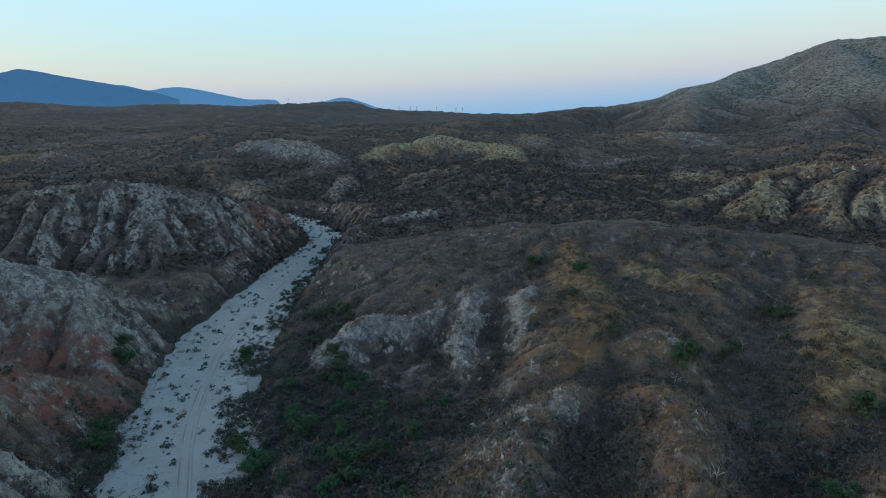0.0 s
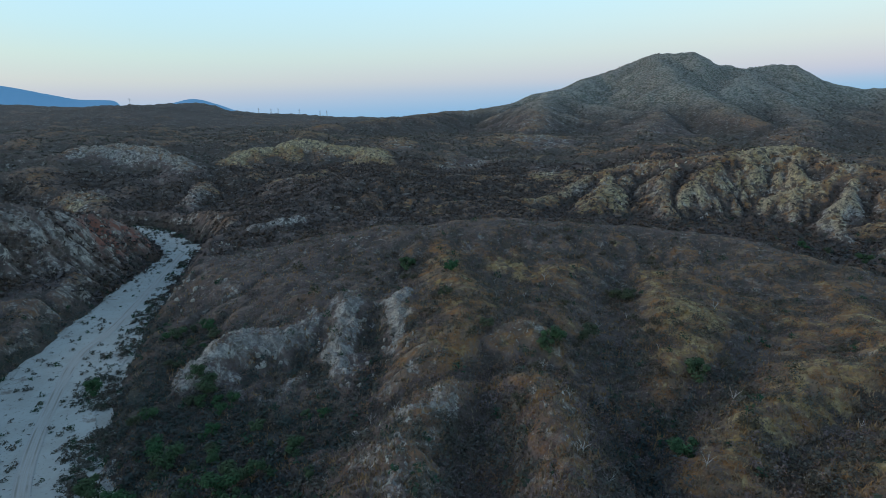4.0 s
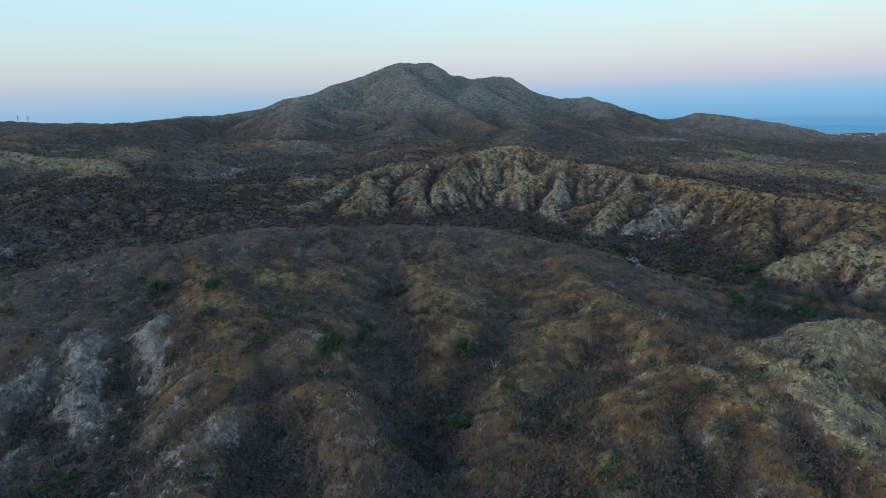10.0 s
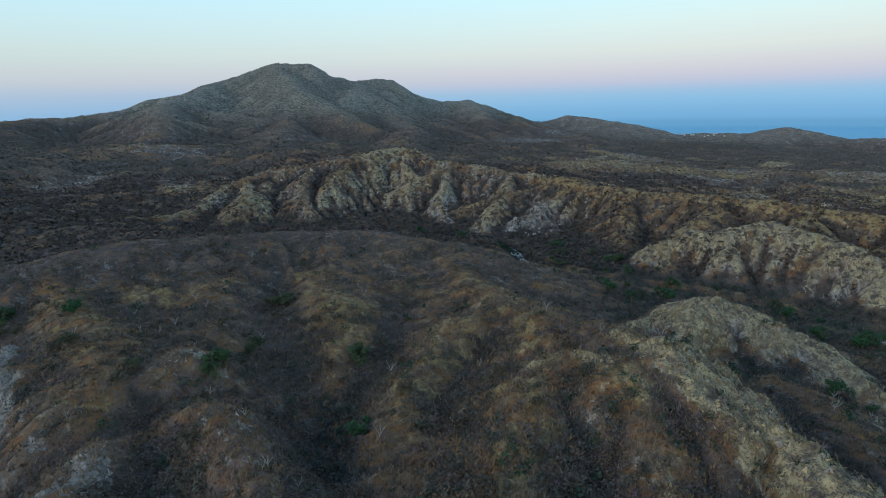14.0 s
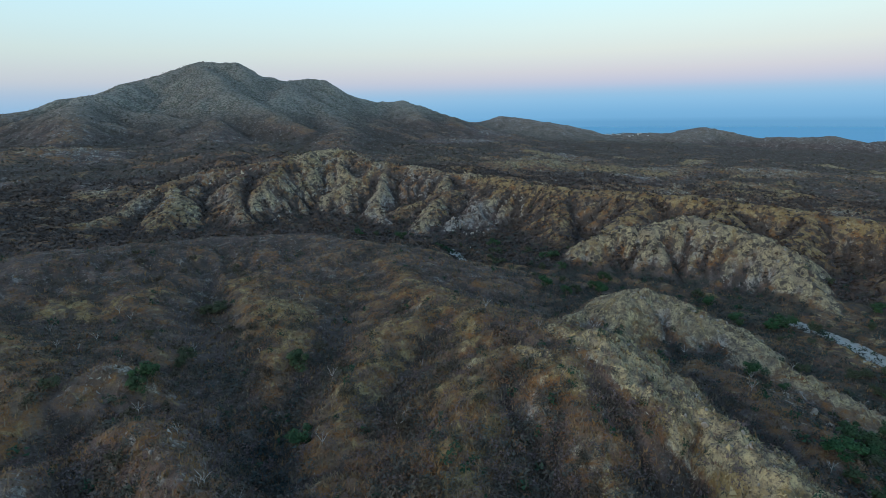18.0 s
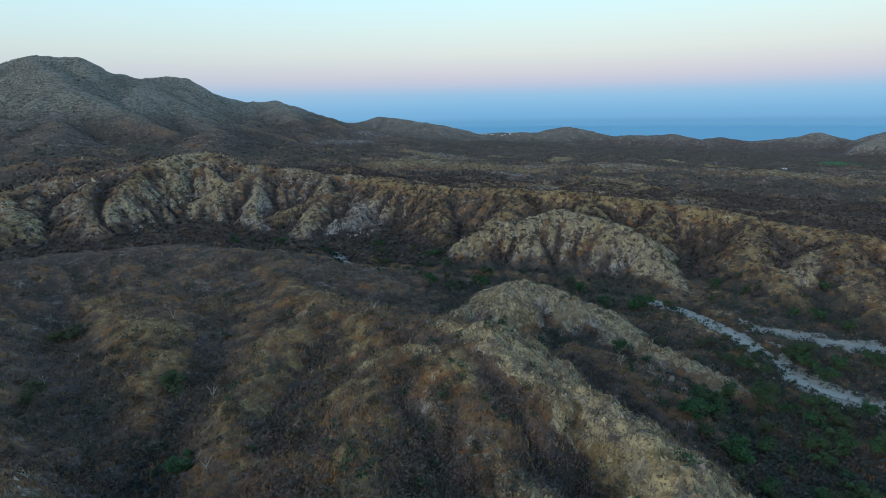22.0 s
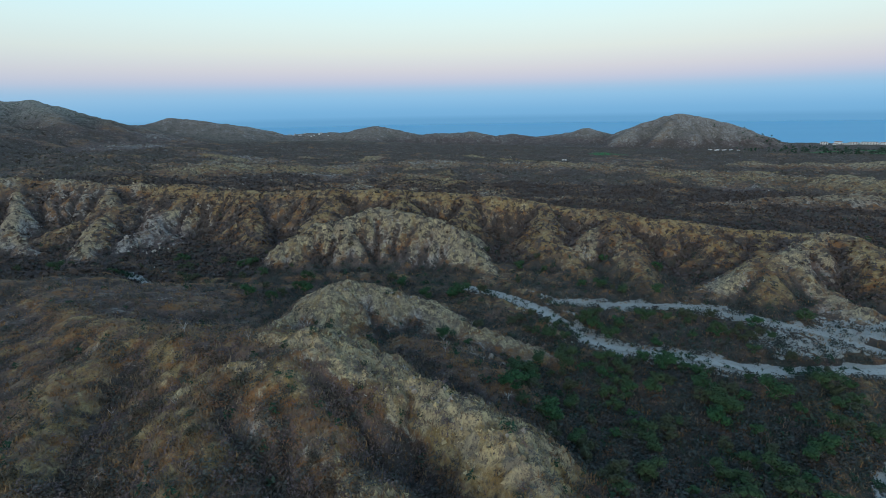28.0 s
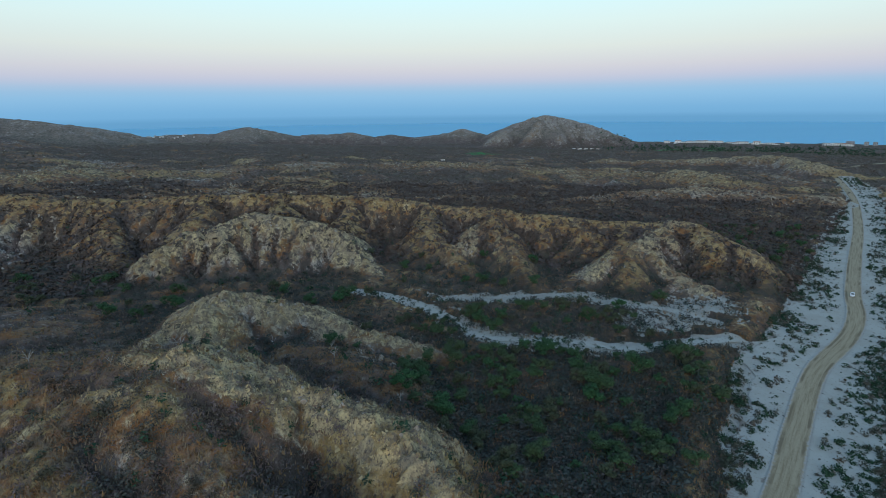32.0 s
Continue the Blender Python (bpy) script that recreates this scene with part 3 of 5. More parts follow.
RIDGES += (side_spurs("north_bluff_west", 46, 105, 8, (0, 0), 0.5, 4, 0.52, 1, 0.8, -0.35) + side_spurs("north_bluff_east", 40, 80, 4, (0, 0), 0.55, 4, 0.18, 2, 0.9, 0.25)
           + side_spurs("left_hill", 34, 62, 5, (-85, 290), 0.6, 4, 0.55, 3, 0.3) + side_spurs("peak_crest", 190, 480, 62, (0, 0), 0.36, 16, 0.34, 4, 0.15)
           + side_spurs("white_cliff", 45, 70, 26, (0, 0), 0.6, 3, 0.8, 5) + side_spurs("light_band", 60, 70, -2, (0, 0), 0.3, 5, 0.9, 6)
           + side_spurs("far_hill_d", 130, 190, -22, (0, 0), 0.4, 6, 0.7, 7, 0.15))
WASH_LINES = [(name, curve([(*p, w) for p, w in zip(line, widths)], 4), bank) for name, line, widths, bank in WASHES]


BARRENS = [(650, 260, 75), (735, 130, 70), (800, 20, 75), (800, -130, 70), (760, -210, 60), (690, -320, 60), (590, -430, 55), (640, -640, 70), (900, 330, 80), (1000, 560, 110), (1200, 640, 120), (-420, 640, 60), (330, 760, 70), (560, 800, 90)]
# bare rock faces: plan place, reach, strength
FACES = [(-8, 150, 14, 0.72), (-22, 160, 14, 0.7), (-34, 168, 13, 0.66), (6, 158, 13, 0.74), (0, 168, 12, 0.7)]
FACES += [(-165, 268, 45, 0.52), (-125, 290, 40, 0.52), (-200, 250, 45, 0.42), (-140, 175, 30, 0.7), (-170, 165, 35, 0.7)]
# yellow earth: plan place, reach, strength
YELLOWS = [(112, 72, 38, 0.50), (98, 112, 40, 0.46), (75, 62, 32, 0.44), (135, 125, 40, 0.44), (120, 165, 34, 0.4), (121, 42, 13, 1.0), (113, 31, 12, 1.0), (122, 24, 11, 1.0), (116, 13, 9, 1.0), (111, 24, 8, 0.9), (105, 6, 9, 0.8), (98, -4, 7, 0.5), (92, -12, 7, 0.4), (131, 188, 12, 0.9), (122, 141, 13, 0.9), (111, 80, 8, 0.8), (88, 78, 7, 0.7), (69, 42, 7, 0.9), (393, 206, 14, 1.0), (433, 296, 14, 0.8), (346, 345, 32, 0.5), (330, 312, 30, 0.5), (310, 334, 22, 0.4), (227, 362, 22, 0.5), (66, 624, 40, 0.5), (77, 205, 14, 0.7), (83, 195, 10, 0.8), (48, 208, 12, 0.7), (128, 74, 10, 0.8), (117, 42, 8, 0.9)]
SAND_FLATS = [(170, -136, 7), (187, -158, 9), (178, -124, 6)]
FACES += [(346, 345, 28, 0.9), (330, 312, 26, 0.85), (310, 334, 20, 0.8), (273, 334, 18, 0.8), (227, 362, 18, 0.85), (181, 600, 35, 0.8), (153, 572, 30, 0.7), (330, 700, 50, 0.75), (336, 178, 22, 0.95), (324, 189, 15, 0.9), (294, 206, 15, 0.8)]
FACES += [(-187, 629, 40, 0.75), (-138, 579, 30, 0.75), (-182, 510, 35, 0.65), (-640, 872, 90, 0.55), (-572, 1033, 120, 0.5), (107, 687, 40, 0.65), (66, 624, 30, 0.9)]
FACES += [(121, 42, 11, 1.1), (113, 31, 10, 1.1), (122, 24, 10, 1.1), (116, 13, 10, 1.1), (111, 24, 9, 1.0), (105, 6, 8, 0.8), (98, -4, 6, 0.45), (92, -12, 6, 0.35), (95, 39, 6, 0.5), (82, 23, 6, 0.45), (188, 31, 14, 0.9), (190, 14, 12, 0.85)]
OPEN_BEDS = [("west_wash", 0.0, 0.86), ("east_wash", 0.0, 0.56), ("east_wash", 0.84, 0.93), ("road_wash", 0.0, 1.0), ("north_braid", 0.0, 1.0)]


def open_rim(x, y):
    """The way outside the open, sandy stretches of the washes."""
    out = np.full(x.shape, 60.0)
    for name, first, last in OPEN_BEDS:
        line = next(ln for nm, ln, bk in WASH_LINES if nm == name)
        d, way, val, side = nearest_on(x, y, line[int(first * len(line)):max(2, int(last * len(line)))])
        out = np.minimum(out, d - val[1])
    for cx, cy, size in SAND_FLATS:
        out = np.minimum(out, np.hypot(x - cx, y - cy) - size)
    return np.clip(out, -8, 60)


def raw_land(x, y):
    """Before running water has worn it: height, bare rock, ochre soil, lush growth, thick scrub and the way outside the wash beds, at plan places x, y (flat arrays)."""
    r = np.hypot(x, y)
    wx = x + 14 * (fbm(x, y, 40, 2) - 0.5)
    wy = y + 14 * (fbm(x + 300, y, 40, 2) - 0.5)
    top, norm = np.zeros(x.shape), np.zeros(x.shape)
    for px, py, pz in LEVELS:
        w = 1 / ((wx - px) ** 2 + (wy - py) ** 2 + 60 + 0.0006 * (px * px + py * py)) ** 1.6
        top += w * pz
        norm += w
    h = top / norm
    # branching gullies worn into all the slopes
    worn = np.abs(2 * fbm(wx + 77, wy, 52, 3, 0.6) - 1)
    worn2 = np.abs(2 * fbm(wx + 700, wy + 90, 17, 3, 0.6) - 1)
    spur = np.clip(2.2 * (0.65 * worn + 0.35 * worn2), 0, 1)
    rock = 0.14 + 0.5 * (fbm(x, y, 70, 3) - 0.4) + 0.25 * (spur - 0.5)
    ochre = 0.25 + 0.8 * (fbm(x + 900, y, 60, 3) - 0.45) + 0.2 * (spur - 0.5)
    uneven = 0.55 + 0.9 * fbm(x + 400, y, 35, 3)
    for bx, by, size in BARRENS:
        m = np.where((np.abs(x - bx) < 3 * size) & (np.abs(y - by) < 3 * size))[0]
        rock[m] = np.maximum(rock[m], 0.95 * np.exp(-((x[m] - bx) ** 2 + (y[m] - by) ** 2) / size ** 2) * uneven[m])
    ochre *= np.clip(1.3 - r / 1300, 0.4, 1)
    crest = np.zeros(x.shape)
    for name, line, slope, soft, gully, gap, bare, yellow in RIDGES:
        pts = np.array(line)
        reach = (pts[:, 2].max() - h.min() + 20) / slope * 0.9
        lo, hi = pts[:, :2].min(0) - reach, pts[:, :2].max(0) + reach
        m = np.where((x > lo[0]) & (x < hi[0]) & (y > lo[1]) & (y < hi[1]))[0]
        if not len(m):
            continue
        d, way, val, side = nearest_on(x[m], y[m], line)
        gully = 0.55 * gully
        bend = way + 0.35 * gap * (2 * vnoise(x[m] / gap, y[m] / gap) - 1)
        fold = 1 - np.abs(2 * vnoise(bend / gap + 3 * side, d / (5 * gap)) - 1)
        fold2 = 1 - np.abs(2 * vnoise(bend / (gap * 0.4) + 7 * side, d / (2.5 * gap)) - 1)
        fall = slope * (np.sqrt(d * d + soft * soft) - soft)
        c = val[0] - fall * (1 + gully * (1.0 * (fold - 0.5) + 0.6 * (fold2 - 0.5)))
        c -= gully * min(gap, 40) * np.clip(d / gap, 0, 1) * (0.16 * fold ** 2 + 0.09 * fold2 ** 2)
        k = max(1.5, 0.06 * gap + soft * 0.25)
        hm = h[m]
        w = np.clip((c - hm) / (3.5 * k + 2) + 0.55, 0, 1)
        h[m] = np.maximum(c, hm) + np.maximum(k - np.abs(c - hm), 0) ** 2 / (4 * k)
        high = np.clip(fall / (gap * 0.8), 0, 1)
        rock[m] += (bare * (1.25 - 0.6 * (0.6 * fold + 0.4 * fold2) * high - 0.12 * high) - rock[m]) * w
        ochre[m] += (yellow * np.clip(1.3 - fall / 16, 0.3, 1.1) - ochre[m]) * w
        crest[m] = np.maximum(crest[m], w * np.exp(-(d / (4 + 0.25 * gap)) ** 2))
    uneven = 0.45 + 1.1 * fbm(x + 200, y, 9, 3)
    for fx, fy, size, bare in FACES:
        m = np.where((np.abs(x - fx) < 2.2 * size) & (np.abs(y - fy) < 2.2 * size))[0]
        rock[m] = np.maximum(rock[m], bare * np.exp(-(((x[m] - fx) ** 2 + (y[m] - fy) ** 2) / size ** 2) ** 1.5) * uneven[m])
    for fx, fy, size, much in YELLOWS:
        m = np.where((np.abs(x - fx) < 2.2 * size) & (np.abs(y - fy) < 2.2 * size))[0]
        ochre[m] = np.maximum(ochre[m], much * np.exp(-(((x[m] - fx) ** 2 + (y[m] - fy) ** 2) / size ** 2) ** 1.5))
    for name, line, depth, width in GULLIES:
        d = nearest_on(x, y, line)[0]
        h -= depth * np.exp(-(d / width) ** 2)
        rock *= 1 - 0.6 * np.exp(-(d / width) ** 2)
        ochre *= 1 - 0.8 * np.exp(-(d / width) ** 2)
    broken = np.clip((r - 400) / 150, 0, 1) * np.clip((1250 - r) / 200, 0, 1)
    hilly = np.maximum(np.clip((h - 3) / 9, 0, 1), 0.85 * broken) * (1 - 0.85 * crest)
    knolls = np.clip(1.6 * (fbm(x + 60, y + 500, 90, 3, 0.55) - 0.44) / 0.3, 0, 1) * broken * np.clip((h - 3) / 9 * -1 + 3, 0, 1)
    rock = np.maximum(rock, 0.95 * knolls * spur)
    ochre = np.maximum(ochre, 0.9 * knolls * np.clip(3 * (fbm(x + 5, y + 900, 60, 2) - 0.45), 0, 1))
    h += hilly * (4.2 + 0.004 * r) * (0.62 * worn + 0.38 * worn2 - 0.24)
    outside = np.full(x.shape, 1e6)
    flat = np.ones(x.shape)
    for name, line, bank in WASH_LINES:
        d, way, val, side = nearest_on(x, y, line)
        rim = d - val[1] + 3.0 * (2 * fbm(x, y, 12, 3) - 1)
        near = np.clip(rim, 0, None)
        h = np.minimum(h, val[0] + 0.3 + bank * near + 0.012 * near ** 2)
        blend = np.clip(1 - rim / 7, 0, 1)
        blend = blend * blend * (3 - 2 * blend)
        h = h * (1 - blend) + val[0] * blend
        outside = np.minimum(outside, rim)
        flat *= 1 - np.clip(1 - rim / 5, 0, 1)
    rough = 0.5 + 0.003 * np.minimum(r, 900)
    h += flat * rough * 2.0 * (fbm(x, y, 11 + 0.02 * 600, 4, 0.55) - 0.5)
    h += flat * 1.5 * (np.abs(2 * fbm(wx, wy, 8, 2, 0.6) - 1) - 0.3) * np.clip((500 - r) / 200, 0, 1)
    h += flat * np.clip(rock, 0.2, 1) * (2.4 + 0.004 * np.minimum(r, 900)) * (np.abs(fbm(x + 50, y, 6, 3, 0.6) * 2 - 1) - 0.22)
    return h, rock, ochre, outside, spur


class Worn:
    """Gullies that running water cuts into a square of the land: the change of height, and how far a place is a rib (+) or a gully (-)."""

    def __init__(self, x0, x1, y0, y1, cell, rounds, power, start, most, rib_size, fade):
        self.x0, self.y0, self.cell, self.fade = x0, y0, cell, fade
        xs, ys = np.arange(x0, x1, cell), np.arange(y0, y1, cell)
        self.ny, self.nx = len(ys), len(xs)
        gx, gy = np.meshgrid(xs, ys)
        base, rock, ochre, outside, spur = raw_land(gx.ravel(), gy.ravel())
        h = base.reshape(self.ny, self.nx).copy()
        keep = (outside < 2).reshape(h.shape)
        n = h.size
        index = np.arange(n).reshape(h.shape)
        area = None
        for k in range(rounds):
            best, to, run = np.zeros(h.shape), index.copy(), np.ones(h.shape)
            for dy in (-1, 0, 1):
                for dx in (-1, 0, 1):
                    if not (dx or dy):
                        continue
                    step = cell * math.hypot(dx, dy)
                    a = (slice(max(0, -dy), self.ny - max(0, dy)), slice(max(0, -dx), self.nx - max(0, dx)))
                    b = (slice(max(0, dy), self.ny - max(0, -dy)), slice(max(0, dx), self.nx - max(0, -dx)))
                    fall = (h[a] - h[b]) / step
                    m = fall > best[a]
                    best[a] = np.where(m, fall, best[a])
                    to[a] = np.where(m, index[b], to[a])
                    run[a] = np.where(m, step, run[a])
            order = np.argsort(-h.ravel()).tolist()
            down = to.ravel().tolist()
            water = [cell * cell] * n
            for i in order:
                j = down[i]
                if j != i:
                    water[j] += water[i]
            area = np.array(water).reshape(h.shape)
            bite = power * np.sqrt(np.clip(area - start, 0, 4000 * start)) / run
            bite[keep] = 0
            bite, flat = bite.ravel().tolist(), h.ravel().tolist()
            for i in reversed(order):
                c = bite[i]
                if c > 0:
                    flat[i] = (flat[i] + c * flat[down[i]]) / (1 + c)
            h = np.maximum(np.array(flat).reshape(h.shape), base.reshape(h.shape) - most)
            h[1:-1, 1:-1] += 0.045 * (h[1:-1, :-2] + h[1:-1, 2:] + h[:-2, 1:-1] + h[2:, 1:-1] - 4 * h[1:-1, 1:-1])
        wide = h
        reach = max(1, int(rib_size / cell))
        for axis in (0, 1):
            for k in range(2):
                pad = np.pad(wide, [(reach + 1, reach) if a == axis else (0, 0) for a in (0, 1)], mode="edge")
                total = np.cumsum(pad, axis=axis)
                wide = (np.take(total, np.arange(2 * reach + 1, total.shape[axis]), axis) - np.take(total, np.arange(0, total.shape[axis] - 2 * reach - 1), axis)) / (2 * reach + 1)
        self.cut, self.rib = h - base.reshape(h.shape), (h - wide) / (0.16 * rib_size)

    def at(self, x, y):
        """Change of height, rib or gully, and how fully this square counts, at plan places."""
        u, v = (x - self.x0) / self.cell, (y - self.y0) / self.cell
        edge = np.minimum(np.minimum(u, self.nx - 1 - u), np.minimum(v, self.ny - 1 - v)) * self.cell
        share = np.clip(edge / self.fade, 0, 1)
        u, v = np.clip(u, 0, self.nx - 1.001), np.clip(v, 0, self.ny - 1.001)
        i, j = u.astype(int), v.astype(int)
        fu, fv = u - i, v - j

        def pick(g):
            return (g[j, i] * (1 - fu) + g[j, i + 1] * fu) * (1 - fv) + (g[j + 1, i] * (1 - fu) + g[j + 1, i + 1] * fu) * fv

        return pick(self.cut), np.clip(pick(self.rib), -1, 1), share


NEAR_WORN = Worn(-330, 430, -250, 520, 1.6, 14, 0.045, 14, 5.0, 6, 40)
FAR_WORN = Worn(-800, 1960, -950, 1700, 7.0, 12, 0.03, 260, 16, 26, 120)


def land(x, y):
    """Height, bare rock, ochre soil, lush growth, the way outside the wash beds and thick scrub, at plan places x, y (flat arrays)."""
    h, rock, ochre, outside, spur = raw_land(x, y)
    r = np.hypot(x, y)
    cut, rib, near = NEAR_WORN.at(x, y)
    far_cut, far_rib, far = FAR_WORN.at(x, y)
    far = far * (1 - near)
    h = h + cut * near + far_cut * far
    rib = rib * near + far_rib * far
    rock = rock + 0.34 * rib * np.clip(0.25 + 1.4 * rock, 0, 1)
    ochre = (ochre + 0.22 * rib) * np.where(r < 520, np.clip((x + 60) / 150, 0.35, 1), 1)
    # crags and ledges on bare rock, knobs and hollows on the far hills
    crag = np.abs(2 * fbm(x + 31, y + 7, 5.5, 3, 0.62) - 1)
    ledge = fbm(x + 11, y - 40, 2.6, 2, 0.6) - 0.5
    dry = np.clip((outside - 2) / 6, 0, 1)
    bare = np.clip(1.5 * rock - 0.25, 0, 1)
    h = h + dry * np.clip((520 - r) / 120, 0, 1) * (bare * (2.6 * (0.30 - crag) + 1.5 * ledge) + 0.7 * ledge)
    h = h + np.clip((r - 330) / 250, 0, 1) * np.clip((2100 - r) / 300, 0, 1) * np.clip((h + 28) / 12, 0, 1) * dry * (9 * (fbm(x + 3, y + 80, 42, 4, 0.62) - 0.5) + 5 * (0.3 - np.abs(2 * fbm(x - 90, y, 26, 3, 0.6) - 1)))
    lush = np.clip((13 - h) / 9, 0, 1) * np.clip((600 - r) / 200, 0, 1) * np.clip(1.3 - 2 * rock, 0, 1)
    thick = np.clip(1.2 - 1.9 * rock - 0.9 * np.clip(ochre - 0.2, 0, 1), 0, 1) * np.clip(0.55 + (r - 250) / 900, 0.55, 1) * np.clip(1.0 - 0.55 * rib - 0.25 * spur, 0, 1.3)
    return h, np.clip(rock, 0, 1), np.clip(ochre, 0, 1), lush, outside, np.clip(thick, 0, 1)


def mesh_of(name, verts, faces, material, smooth=True, attrs=()):
    """A mesh from a vertex array and an array of faces of one size."""
    me = bpy.data.meshes.new(name)
    verts, faces = np.asarray(verts, np.float32), np.asarray(faces, np.int32)
    k = faces.shape[1]
    me.vertices.add(len(verts))
    me.vertices.foreach_set("co", verts.ravel())
    me.loops.add(faces.size)
    me.loops.foreach_set("vertex_index", faces.ravel())
    me.polygons.add(len(faces))
    me.polygons.foreach_set("loop_start", np.arange(len(faces), dtype=np.int32) * k)
    me.polygons.foreach_set("use_smooth", np.full(len(faces), smooth))
    for key, values in attrs:
        me.attributes.new(key, "FLOAT", "POINT").data.foreach_set("value", np.asarray(values, np.float32))
    me.update(calc_edges=True)
    me.materials.append(material)
    return me


def grid_faces(rows, cols, wrap=False):
    i, j = np.meshgrid(np.arange(rows - 1), np.arange(cols if wrap else cols - 1), indexing="ij")
    j2 = (j + 1) % cols
    return np.stack([i * cols + j, i * cols + j2, (i + 1) * cols + j2, (i + 1) * cols + j], -1).reshape(-1, 4)


def lawn(x, y):
    """Watered golf lawns near the coast."""
    out = np.zeros(x.shape)
    for cx, cy, a, b in ((1250, -378, 75, 48), (1281, -924, 22, 60), (1200, -1010, 22, 60), (1330, -1080, 20, 60)):
        d = ((x - cx) / a) ** 2 + ((y - cy) / b) ** 2 + 1.2 * (fbm(x, y, 30, 3) - 0.5)
        out = np.maximum(out, np.clip(1.2 - d, 0, 1))
    return out


def red_earth(x, y):
    """Patches of iron-red soil."""
    out = np.zeros(x.shape)
    for cx, cy, a in ((-101, 131, 10), (-97, 137, 8), (-104, 121, 9), (-118, 376, 14), (-114, 322, 12), (-108, 152, 13), (-124, 146, 14), (-140, 140, 14), (-112, 345, 16), (-104, 352, 12)):
        out = np.maximum(out, np.exp(-((x - cx) ** 2 + (y - cy) ** 2) / a ** 2))
    return out


def olive_cover(x, y, h):
    """How far leafy olive scrub covers the high slopes of the mountain and the coastal hills."""
    r = np.hypot(x, y)
    coast = np.clip((r - 1400) / 200, 0, 1) * np.clip((h + 10) / 15, 0, 1) * np.clip((1000 - y) / 200, 0, 1)
    return np.clip(np.maximum(np.clip((h - 58 + 40 * (fbm(x, y, 120, 3) - 0.5)) / 45, 0, 1) * np.clip((x - 300) / 200, 0, 1), 0.45 * coast) * np.clip((r - 700) / 150, 0, 1), 0, 1)


# one sheet, fine where the valley lies and coarse in the far plain and behind
angles = np.radians(np.concatenate([np.linspace(-46, 150, 820), np.linspace(150, 314, 130)[1:-1]]))
rings = np.concatenate([[0, 12], np.geomspace(26, 60, 40), np.geomspace(60, 430, 350)[1:], np.geomspace(430, 2250, 270)[1:], np.geomspace(2250, 4950, 26)[1:]])
rr, aa = np.meshgrid(rings, angles, indexing="ij")
gx, gy = (rr * np.sin(aa)).ravel(), (rr * np.cos(aa)).ravel()
gh, g_rock, g_ochre, g_lush, g_out, g_thick = land(gx, gy)
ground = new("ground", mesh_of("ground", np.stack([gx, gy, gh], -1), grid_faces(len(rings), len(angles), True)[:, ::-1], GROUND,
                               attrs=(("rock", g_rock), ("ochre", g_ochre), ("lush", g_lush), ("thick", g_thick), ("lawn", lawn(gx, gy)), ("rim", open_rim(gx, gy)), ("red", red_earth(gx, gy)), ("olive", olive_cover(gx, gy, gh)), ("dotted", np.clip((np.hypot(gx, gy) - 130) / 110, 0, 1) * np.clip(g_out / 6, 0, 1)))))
tagged(ground, "dry brown scrub-covered hills with bare grey rock faces", "ground", kind="structure")

SHEET = [v.reshape(len(rings), len(angles)) for v in (gh, g_rock, g_ochre, g_lush, g_out, g_thick)]


def on_sheet(x, y):
    """Height, bare rock, ochre soil, lush growth, the way outside the wash beds and thick scrub, read from the laid ground."""
    r = np.clip(np.hypot(x, y), 0, rings[-1] - 1e-6)
    a = np.radians(-46) + np.mod(np.arctan2(x, y) - np.radians(-46), 2 * np.pi)
    i = np.clip(np.searchsorted(rings, r, side="right") - 1, 0, len(rings) - 2)
    fi = (r - rings[i]) / (rings[i + 1] - rings[i])
    j = np.clip(np.searchsorted(angles, a, side="right") - 1, 0, len(angles) - 1)
    k = (j + 1) % len(angles)
    fj = np.clip((a - angles[j]) / np.where(k > 0, angles[k] - angles[j], angles[0] + 2 * np.pi - angles[j]), 0, 1)
    return [(g[i, j] * (1 - fj) + g[i, k] * fj) * (1 - fi) + (g[i + 1, j] * (1 - fj) + g[i + 1, k] * fj) * fi for g in SHEET]


# sea beyond the coast
sea_az, sea_r = np.radians(np.linspace(30, 230, 60)), np.geomspace(1200, 4960, 20)
sr, sa = np.meshgrid(sea_r, sea_az, indexing="ij")
sea = new("sea", mesh_of("sea", np.stack([(sr * np.sin(sa)).ravel(), (sr * np.cos(sa)).ravel(), np.full(sr.size, -36.0)], -1), grid_faces(20, 60)[:, ::-1], SEA))
tagged(sea, "calm blue sea stretching to the horizon at dusk", "sea", kind="structure")


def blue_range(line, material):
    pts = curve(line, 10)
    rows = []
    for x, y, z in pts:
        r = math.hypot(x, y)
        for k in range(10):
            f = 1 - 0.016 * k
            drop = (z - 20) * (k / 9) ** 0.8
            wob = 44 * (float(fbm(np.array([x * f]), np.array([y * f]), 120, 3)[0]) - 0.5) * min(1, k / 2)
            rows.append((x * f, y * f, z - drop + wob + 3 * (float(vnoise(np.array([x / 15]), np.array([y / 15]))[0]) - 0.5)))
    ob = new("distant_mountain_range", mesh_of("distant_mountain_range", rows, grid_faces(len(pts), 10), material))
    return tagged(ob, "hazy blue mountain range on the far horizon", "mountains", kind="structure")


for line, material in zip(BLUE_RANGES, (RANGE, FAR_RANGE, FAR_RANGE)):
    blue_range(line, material)


